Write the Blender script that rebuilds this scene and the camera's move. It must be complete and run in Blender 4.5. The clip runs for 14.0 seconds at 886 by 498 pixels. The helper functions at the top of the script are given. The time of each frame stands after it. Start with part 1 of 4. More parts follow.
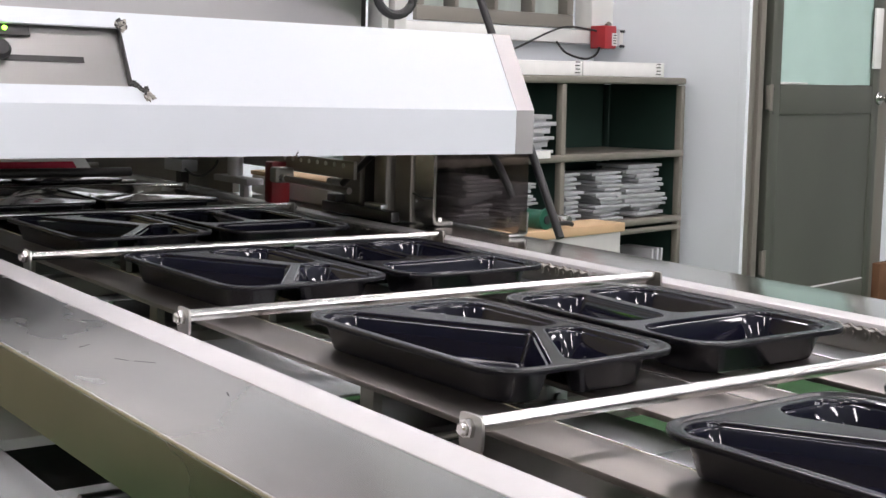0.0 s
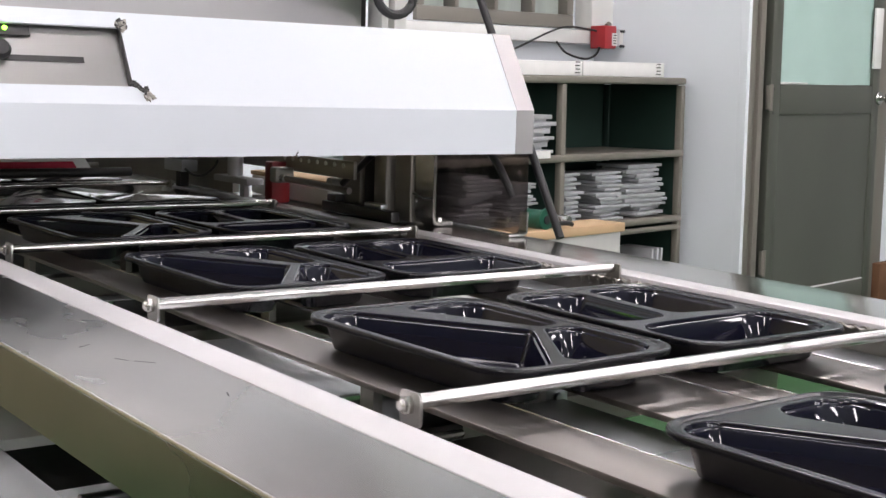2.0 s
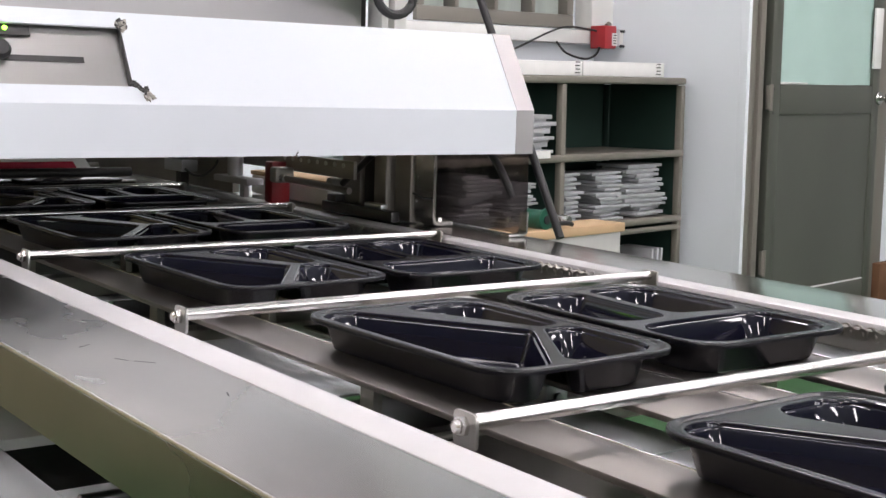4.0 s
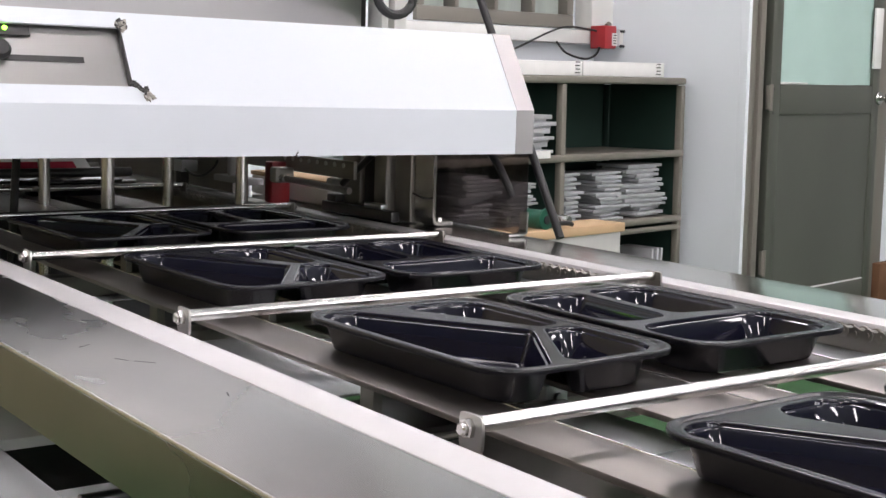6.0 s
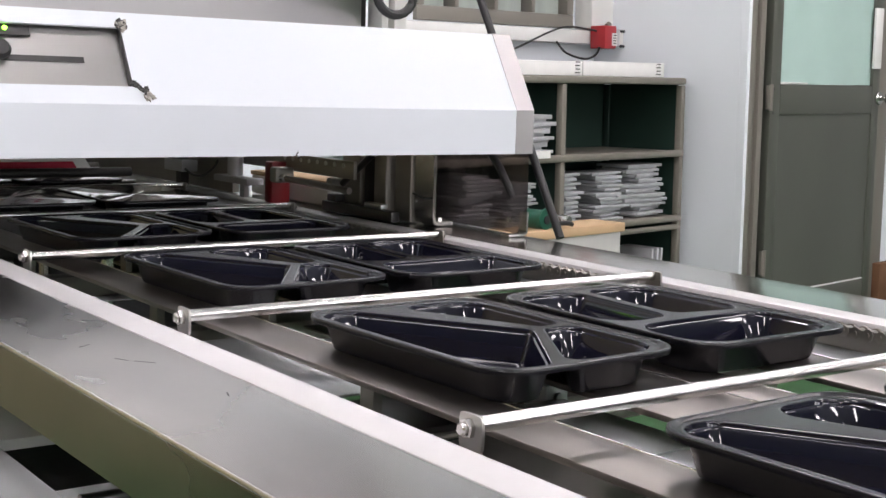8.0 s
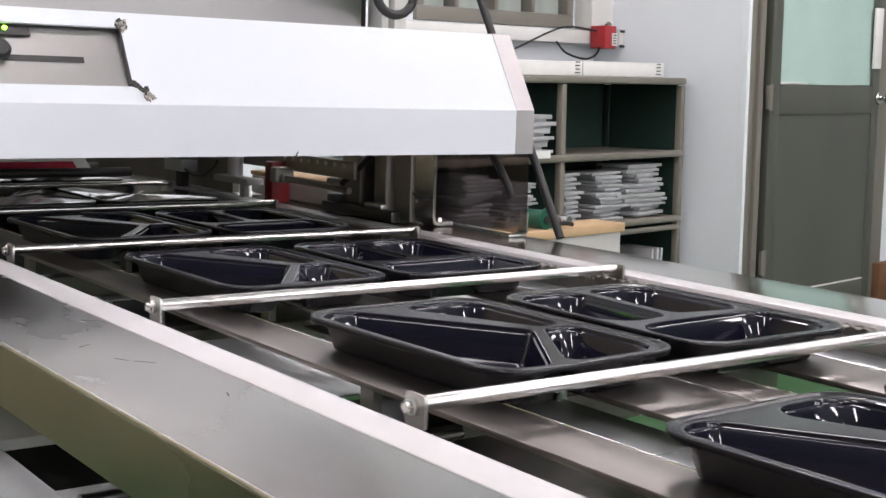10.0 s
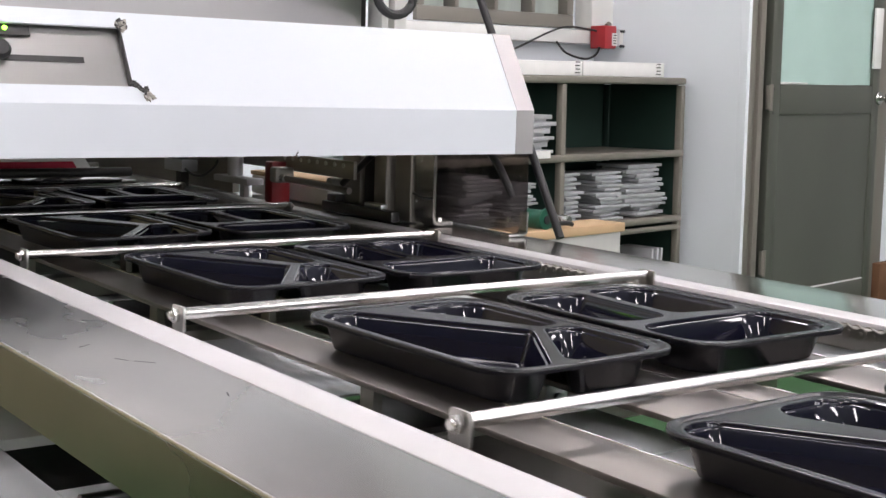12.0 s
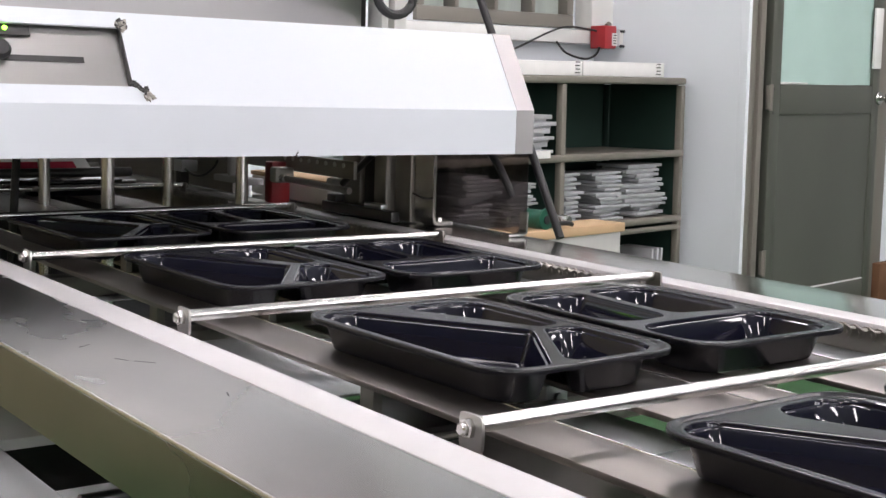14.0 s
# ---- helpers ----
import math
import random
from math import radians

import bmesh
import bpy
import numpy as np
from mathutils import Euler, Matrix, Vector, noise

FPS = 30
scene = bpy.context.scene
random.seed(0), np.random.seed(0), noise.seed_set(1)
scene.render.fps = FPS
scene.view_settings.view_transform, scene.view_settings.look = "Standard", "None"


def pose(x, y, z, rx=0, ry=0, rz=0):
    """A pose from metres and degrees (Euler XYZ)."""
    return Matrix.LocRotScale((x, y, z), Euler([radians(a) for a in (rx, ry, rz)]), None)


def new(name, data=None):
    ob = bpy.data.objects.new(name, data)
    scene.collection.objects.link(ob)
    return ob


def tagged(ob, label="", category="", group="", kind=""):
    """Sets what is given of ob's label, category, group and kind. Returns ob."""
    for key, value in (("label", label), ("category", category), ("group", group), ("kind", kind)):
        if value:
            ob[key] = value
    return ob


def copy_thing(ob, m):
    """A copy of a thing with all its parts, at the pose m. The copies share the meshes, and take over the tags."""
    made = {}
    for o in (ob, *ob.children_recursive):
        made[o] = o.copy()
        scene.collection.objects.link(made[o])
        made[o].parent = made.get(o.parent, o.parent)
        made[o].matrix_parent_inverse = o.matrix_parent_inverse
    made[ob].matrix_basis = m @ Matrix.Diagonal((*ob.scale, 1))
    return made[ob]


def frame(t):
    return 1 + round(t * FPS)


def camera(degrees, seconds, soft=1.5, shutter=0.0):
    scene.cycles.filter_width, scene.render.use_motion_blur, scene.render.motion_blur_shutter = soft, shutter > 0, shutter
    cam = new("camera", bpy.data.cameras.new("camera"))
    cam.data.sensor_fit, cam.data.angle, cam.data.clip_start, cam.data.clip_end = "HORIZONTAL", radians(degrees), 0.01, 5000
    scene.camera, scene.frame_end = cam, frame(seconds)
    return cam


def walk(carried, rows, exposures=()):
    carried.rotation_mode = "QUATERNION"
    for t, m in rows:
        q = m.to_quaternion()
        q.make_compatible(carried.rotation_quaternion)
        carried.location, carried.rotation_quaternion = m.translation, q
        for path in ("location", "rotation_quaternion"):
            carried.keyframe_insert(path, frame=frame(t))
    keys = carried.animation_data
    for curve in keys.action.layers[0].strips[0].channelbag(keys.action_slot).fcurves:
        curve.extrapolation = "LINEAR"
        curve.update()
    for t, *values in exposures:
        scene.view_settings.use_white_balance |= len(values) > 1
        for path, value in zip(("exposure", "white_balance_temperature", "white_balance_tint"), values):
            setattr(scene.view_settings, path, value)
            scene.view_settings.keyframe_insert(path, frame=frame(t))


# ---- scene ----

# ---------------------------------------------------------------- camera
EYE_Z = 1.03
cam = camera(37.53, 14.0, soft=1.5, shutter=0.5)
STAND = pose(0, 0, EYE_Z, 82.709, -1.7533, -35.7217)
walk(cam, [(0.0, STAND), (14.0, STAND)])

# ---------------------------------------------------------------- world and exposure
world = bpy.data.worlds.new("world")
scene.world = world
world.use_nodes = True
wn = world.node_tree.nodes
sky = wn.new("ShaderNodeTexSky")
sky.sky_type, sky.sun_disc = "NISHITA", False
sky.sun_elevation, sky.sun_rotation = radians(40), radians(60)
world.node_tree.links.new(sky.outputs[0], wn["Background"].inputs[0])
wn["Background"].inputs[1].default_value = 0.08
scene.view_settings.exposure = 1.0
LAMP = 16.5

# room frame: turned against the machine, leaning a little with the floor
FORWARD = Vector((0.58228, 0.80303, -0.12685))
ROOM = (Matrix.Translation((0, 0, EYE_Z)) @ Matrix.Rotation(radians(-1.0), 4, FORWARD)
        @ Matrix.Rotation(radians(8.2), 4, "Z") @ Matrix.Translation((0, 0, -EYE_Z)))


# ---------------------------------------------------------------- materials
def material(name, color, rough=0.5, metal=0.0, vary=0.0, scale=8.0, bump=0.0, bump_scale=60.0, spec=0.5,
             stretch=(1, 1, 1), color2=None, coat=0.0, rough_vary=0.0, detail=6):
    m = bpy.data.materials.new(name)
    m.use_nodes = True
    nt = m.node_tree
    b = nt.nodes["Principled BSDF"]
    b.inputs["Base Color"].default_value = (*color, 1)
    b.inputs["Roughness"].default_value = rough
    b.inputs["Metallic"].default_value = metal
    b.inputs["Specular IOR Level"].default_value = spec
    b.inputs["Coat Weight"].default_value = coat
    b.inputs["Coat Roughness"].default_value = 0.08
    tc = nt.nodes.new("ShaderNodeTexCoord")
    mp = nt.nodes.new("ShaderNodeMapping")
    mp.inputs["Scale"].default_value = stretch
    nt.links.new(tc.outputs["Object"], mp.inputs["Vector"])
    if vary or color2 or rough_vary:
        nz = nt.nodes.new("ShaderNodeTexNoise")
        nz.inputs["Scale"].default_value, nz.inputs["Detail"].default_value = scale, detail
        nt.links.new(mp.outputs[0], nz.inputs["Vector"])
        rp = nt.nodes.new("ShaderNodeValToRGB")
        c2 = color2 or tuple(c * (1 - vary) for c in color)
        rp.color_ramp.elements[0].position, rp.color_ramp.elements[1].position = 0.22, 0.78
        rp.color_ramp.elements[0].color, rp.color_ramp.elements[1].color = (*c2, 1), (*color, 1)
        nt.links.new(nz.outputs["Fac"], rp.inputs[0])
        nt.links.new(rp.outputs[0], b.inputs["Base Color"])
        if rough_vary:
            mr = nt.nodes.new("ShaderNodeMapRange")
            mr.inputs[1].default_value, mr.inputs[2].default_value = 0.3, 0.7
            mr.inputs[3].default_value, mr.inputs[4].default_value = rough - rough_vary, rough + rough_vary
            nt.links.new(nz.outputs["Fac"], mr.inputs[0])
            nt.links.new(mr.outputs[0], b.inputs["Roughness"])
    if bump:
        bz = nt.nodes.new("ShaderNodeTexNoise")
        bz.inputs["Scale"].default_value, bz.inputs["Detail"].default_value = bump_scale, 4
        nt.links.new(mp.outputs[0], bz.inputs["Vector"])
        bp = nt.nodes.new("ShaderNodeBump")
        bp.inputs["Strength"].default_value, bp.inputs["Distance"].default_value = bump, 0.002
        nt.links.new(bz.outputs["Fac"], bp.inputs["Height"])
        nt.links.new(bp.outputs[0], b.inputs["Normal"])
    return m


def glowing(name, color, strength):
    m = bpy.data.materials.new(name)
    m.use_nodes = True
    b = m.node_tree.nodes["Principled BSDF"]
    b.inputs["Base Color"].default_value = (*color, 1)
    b.inputs["Emission Color"].default_value = (*color, 1)
    b.inputs["Emission Strength"].default_value = strength
    return m


def clear(name, color, gloss=1.0):
    """Thin clear sheet: lets light straight through and reflects by its angle."""
    m = bpy.data.materials.new(name)
    m.use_nodes = True
    nt = m.node_tree
    nt.nodes.remove(nt.nodes["Principled BSDF"])
    tr, gl, mix = (nt.nodes.new("ShaderNodeBsdf" + k) for k in ("Transparent", "Glossy", "Refraction"))
    nt.nodes.remove(mix)
    mix, fr, mul = nt.nodes.new("ShaderNodeMixShader"), nt.nodes.new("ShaderNodeFresnel"), nt.nodes.new("ShaderNodeMath")
    tr.inputs["Color"].default_value = (*color, 1)
    gl.inputs["Roughness"].default_value = 0.06
    fr.inputs["IOR"].default_value = 1.45
    mul.operation = "MULTIPLY"
    mul.inputs[1].default_value = gloss
    nt.links.new(fr.outputs[0], mul.inputs[0])
    nt.links.new(mul.outputs[0], mix.inputs[0])
    nt.links.new(tr.outputs[0], mix.inputs[1])
    nt.links.new(gl.outputs[0], mix.inputs[2])
    nt.links.new(mix.outputs[0], nt.nodes["Material Output"].inputs["Surface"])
    return m


STEEL = material("brushed_steel", (0.56, 0.55, 0.53), 0.3, 1.0, 0.18, 9, 0.05, 30, stretch=(1, 0.25, 1), rough_vary=0.07)
STEEL_DECK = material("deck_steel", (0.49, 0.475, 0.455), 0.27, 1.0, 0, 6, 0.012, 190, rough_vary=0.06, detail=4, stretch=(1, 0.5, 1), color2=(0.27, 0.268, 0.268))
STEEL_FAR = material("far_deck_steel", (0.50, 0.49, 0.475), 0.13, 1.0, 0.15, 7, 0.01, 150, stretch=(1, 0.45, 1), rough_vary=0.03)
STEEL_DULL = material("dull_steel", (0.40, 0.38, 0.35), 0.5, 1.0, 0.3, 14, 0.08, 80, rough_vary=0.08)
STEEL_BODY = material("satin_steel", (0.42, 0.41, 0.40), 0.3, 1.0, 0.12, 3, 0.03, 4)
CHROME = material("ground_rod_steel", (0.68, 0.665, 0.645), 0.24, 1.0, 0.08, 60, 0.03, 200)
DIE_GREY = material("die_grey", (0.13, 0.13, 0.135), 0.45, 0.3, 0.2, 14, 0.06, 80, rough_vary=0.1)
RAIL = material("worn_rail_steel", (0.29, 0.268, 0.252), 0.38, 1.0, 0.25, 16, 0.05, 70, stretch=(1, 0.2, 1), rough_vary=0.08)
BED = material("white_bed_plate", (0.84, 0.86, 0.88), 0.22, 0, 0.08, 10, 0.02, 40, coat=0.4)
ZINC = material("zinc_plate", (0.62, 0.64, 0.66), 0.38, 1.0, 0.2, 10, 0.06, 40, rough_vary=0.1)
ALU = material("aluminium_casting", (0.56, 0.57, 0.59), 0.42, 0.35, 0.25, 20, 0.15, 90)
HOOD_WHITE = material("white_enamel", (0.60, 0.635, 0.68), 0.28, 0, 0.03, 4, 0.02, 12, coat=0.3)
STRIP_WHITE = material("white_plastic", (0.50, 0.487, 0.495), 0.32, 0, 0.06, 18, 0.03, 40)
TRAY_RIM = material("satin_black_plastic", (0.006, 0.006, 0.009), 0.25, 0, 0.3, 60, 0.05, 90, spec=0.33)
TRAY_BLACK = material("black_plastic", (0.006, 0.006, 0.014), 0.05, 0, 0.2, 30, 0.015, 30, spec=0.5)
# dark machine parts, and sheets that stand in for shade
DARK = material("dark_paint_and_shade", (0.022, 0.021, 0.021), 0.4, 0, 0.4, 20, 0.1, 60)
RUBBER = material("black_rubber", (0.014, 0.014, 0.015), 0.5, 0, 0.3, 40, 0.1, 120)
CHAIN = material("oiled_chain_steel", (0.42, 0.39, 0.36), 0.32, 1.0, 0.4, 90, 0.1, 200)
RED = material("red_paint", (0.26, 0.014, 0.02), 0.4, 0, 0.25, 15, 0.05, 50)
RED_BOX = material("red_box_paint", (0.40, 0.022, 0.03), 0.4, 0, 0.2, 15, 0.05, 50)
FLOOR_GREEN = material("green_epoxy", (0.042, 0.115, 0.042), 0.42, 0, 0.25, 2.5, 0.05, 10, rough_vary=0.1)
WALL_WHITE = material("wall_paint", (0.80, 0.84, 0.88), 0.6, 0, 0.06, 1.5, 0.05, 40)
CEIL_WHITE = material("ceiling_paint", (0.50, 0.52, 0.56), 0.7, 0, 0.06, 2, 0.04, 40)
WALL_GREY = material("grey_wall_paint", (0.40, 0.41, 0.42), 0.6, 0, 0.1, 1.5, 0.05, 40)
PAN = material("light_grey_paint", (0.72, 0.74, 0.76), 0.35, 0, 0.15, 8, 0.04, 40)
# made-up colour of unseen walls, tints what the deck skirt reflects
WALL_OLIVE = material("olive_tint_wall", (0.33, 0.29, 0.17), 0.6, 0, 0.3, 0.7, 0.05, 40)
CREAM = material("cream_paint", (0.74, 0.74, 0.72), 0.5, 0, 0.08, 6, 0.04, 40)
DOOR_GREEN = material("grey_green_door_paint", (0.092, 0.098, 0.081), 0.38, 0, 0.22, 2.2, 0.04, 30, stretch=(1, 1, 0.35))
DOOR_FRAME = material("taupe_frame_paint", (0.20, 0.185, 0.16), 0.42, 0, 0.12, 6, 0.03, 30, stretch=(1, 1, 0.2))
SHELF_FRAME = material("taupe_shelf_paint", (0.20, 0.185, 0.155), 0.45, 0, 0.25, 12, 0.06, 50)
SHELF_GREEN = material("dark_green_board", (0.013, 0.036, 0.027), 0.55, 0, 0.35, 5, 0.06, 40)
CARTON_GREY = material("grey_carton", (0.48, 0.48, 0.46), 0.75, 0, 0.12, 9, 0.08, 90)
CARD = material("cardboard", (0.55, 0.38, 0.22), 0.8, 0, 0.15, 9, 0.1, 120)
GREEN_PLASTIC = material("green_plastic", (0.008, 0.085, 0.05), 0.4, 0, 0.2, 30)
PAPER = material("white_paper", (0.78, 0.78, 0.76), 0.7, 0, 0.08, 20)
INK = material("dark_print", (0.05, 0.05, 0.05), 0.6)
FILM_RED = material("printed_red_film", (0.5, 0.03, 0.07), 0.2, 0, 0.3, 25, 0.1, 30, coat=0.5)
FILM_WHITE = material("printed_white_film", (0.86, 0.85, 0.86), 0.18, 0, 0.15, 25, 0.15, 25, coat=0.5)
BROWN = material("brown_board", (0.16, 0.075, 0.035), 0.6, 0, 0.3, 12, 0.05, 50)
GLASS_TEAL = material("teal_frosted_glass", (0.46, 0.63, 0.58), 0.12, 0, 0.1, 4, 0.03, 60, coat=0.5)
WINDOW_PANE = material("frosted_window", (0.45, 0.50, 0.46), 0.25, 0, 0.4, 9, 0.1, 25, stretch=(1, 1, 0.15))
SMOKED = clear("smoked_acrylic", (0.60, 0.56, 0.56), 0.5)
LID_FILM = clear("clear_lid_film", (0.93, 0.93, 0.94))
TRIM = material("satin_trim_steel", (0.42, 0.40, 0.405), 0.45, 1.0, 0.1, 12, 0.03, 60)
TUBE = glowing("fluorescent_tube", (1.0, 0.925, 0.955), LAMP)
LED_GREEN = glowing("green_led", (0.35, 1.0, 0.05), 4.0)


# ---------------------------------------------------------------- mesh helpers
def box(bm, x0, y0, z0, x1, y1, z1, bev=0.0, m=None, seg=2):
    vs = [bm.verts.new((x, y, z)) for z in (z0, z1) for y in (y0, y1) for x in (x0, x1)]
    fs = [bm.faces.new([vs[i] for i in q]) for q in
          ((0, 2, 3, 1), (4, 5, 7, 6), (0, 1, 5, 4), (2, 6, 7, 3), (0, 4, 6, 2), (1, 3, 7, 5))]
    if m is not None:
        bmesh.ops.transform(bm, matrix=m, verts=vs)
    if bev:
        edges = list({e for f in fs for e in f.edges})
        bmesh.ops.bevel(bm, geom=edges, offset=bev, segments=seg, affect="EDGES", profile=0.5)
    return bm


def rod(bm, p, q, r, n=16, r2=None, chamfer=0.0):
    p, q = Vector(p), Vector(q)
    d = (q - p).normalized()
    a = d.orthogonal().normalized()
    b = d.cross(a)
    r2 = r if r2 is None else r2
    stations = [(p, r), (q, r2)]
    if chamfer:
        stations = [(p, r - chamfer), (p + d * chamfer, r), (q - d * chamfer, r2), (q, r2 - chamfer)]
    loops = [[bm.verts.new(c + (a * math.cos(k * math.tau / n) + b * math.sin(k * math.tau / n)) * rr) for k in range(n)]
             for c, rr in stations]
    for l0, l1 in zip(loops, loops[1:]):
        for k in range(n):
            bm.faces.new((l0[k], l0[(k + 1) % n], l1[(k + 1) % n], l1[k]))
    bm.faces.new(loops[0][::-1])
    bm.faces.new(loops[-1])
    return bm


def tube(bm, pts, r, n=10):
    pts = [Vector(p) for p in pts]
    up = Vector((0.31, 0.17, 0.93))
    loops = []
    for i, p in enumerate(pts):
        d = (pts[min(i + 1, len(pts) - 1)] - pts[max(i - 1, 0)]).normalized()
        a = d.cross(up).normalized()
        b = d.cross(a)
        loops.append([bm.verts.new(p + (a * math.cos(k * math.tau / n) + b * math.sin(k * math.tau / n)) * r) for k in range(n)])
    for l0, l1 in zip(loops, loops[1:]):
        for k in range(n):
            bm.faces.new((l0[k], l0[(k + 1) % n], l1[(k + 1) % n], l1[k]))
    bm.faces.new(loops[0][::-1])
    bm.faces.new(loops[-1])
    return bm


def arc_path(points, steps=8):
    """A smooth curve through the points (Catmull-Rom)."""
    p = [Vector(q) for q in points]
    p = [p[0] * 2 - p[1], *p, p[-1] * 2 - p[-2]]
    out = []
    for i in range(1, len(p) - 2):
        for s in range(steps):
            t = s / steps
            out.append(0.5 * (2 * p[i] + (p[i + 1] - p[i - 1]) * t + (2 * p[i - 1] - 5 * p[i] + 4 * p[i + 1] - p[i + 2]) * t * t
                              + (3 * p[i] - p[i - 1] - 3 * p[i + 1] + p[i + 2]) * t ** 3))
    return out + [p[-2]]


def prism(bm, outline, x0, x1, bev=0.0):
    """A solid with the (y, z) outline, from x0 to x1."""
    a = [bm.verts.new((x0, y, z)) for y, z in outline]
    b = [bm.verts.new((x1, y, z)) for y, z in outline]
    n = len(outline)
    fs = [bm.faces.new(a), bm.faces.new(b[::-1])]
    fs += [bm.faces.new((a[i], b[i], b[(i + 1) % n], a[(i + 1) % n])) for i in range(n)]
    if bev:
        bmesh.ops.bevel(bm, geom=list({e for f in fs for e in f.edges}), offset=bev, segments=2, affect="EDGES")
    return bm


def bent(bm, path, th, y0, y1, r=0.006):
    """A folded strip: the (x, z) path with rounded folds, th thick, from y0 to y1."""
    P = [Vector(p) for p in path]
    line = [P[0]]
    for a, b, c in zip(P, P[1:], P[2:]):
        p0, p1 = b + (a - b).normalized() * r, b + (c - b).normalized() * r
        line += [p0 * (1 - t) ** 2 + b * 2 * t * (1 - t) + p1 * t * t for t in (0, 0.25, 0.5, 0.75, 1)]
    line.append(P[-1])
    sides = ([], [])
    for i, p in enumerate(line):
        d = (line[min(i + 1, len(line) - 1)] - line[max(i - 1, 0)]).normalized()
        for s_, row in zip((-0.5, 0.5), sides):
            row.append(p + Vector((-d.y, d.x)) * th * s_)
    loop = sides[0] + sides[1][::-1]
    a = [bm.verts.new((p.x, y0, p.y)) for p in loop]
    b = [bm.verts.new((p.x, y1, p.y)) for p in loop]
    n = len(line)
    for i in range(n - 1):
        j = 2 * n - 1 - i
        bm.faces.new((a[i], a[i + 1], a[j - 1], a[j]))
        bm.faces.new((b[j], b[j - 1], b[i + 1], b[i]))
    for i in range(2 * n):
        k = (i + 1) % (2 * n)
        bm.faces.new((a[i], b[i], b[k], a[k]))
    return bm


def finish(bm, name, mat, smooth=True):
    bmesh.ops.recalc_face_normals(bm, faces=bm.faces)
    if smooth:
        for f in bm.faces:
            f.smooth = True
        for e in bm.edges:
            e.smooth = len(e.link_faces) == 2 and e.calc_face_angle(0) < 0.6
    me = bpy.data.meshes.new(name)
    bm.to_mesh(me)
    bm.free()
    me.materials.append(mat)
    return me


def part(name, bm, mat, parent, label="", smooth=True):
    ob = new(name, finish(bm, name, mat, smooth))
    ob.parent = parent
    return tagged(ob, label)


def thing(name, label, category, m=None, group="", kind=""):
    ob = new(name)
    ob.empty_display_size = 0.05
    if m is not None:
        ob.matrix_basis = m
    return tagged(ob, label, category, group, kind)


def solid(name, bm, mat, label, category="", m=None, group="", kind="", smooth=True):
    ob = new(name, finish(bm, name, mat, smooth))
    if m is not None:
        ob.matrix_basis = m
    return tagged(ob, label, category, group, kind)


def B():
    return bmesh.new()


# ---------------------------------------------------------------- the room
DOOR_Y, SIDE_X, BACK_Y = 2.9, 4.425, 3.64


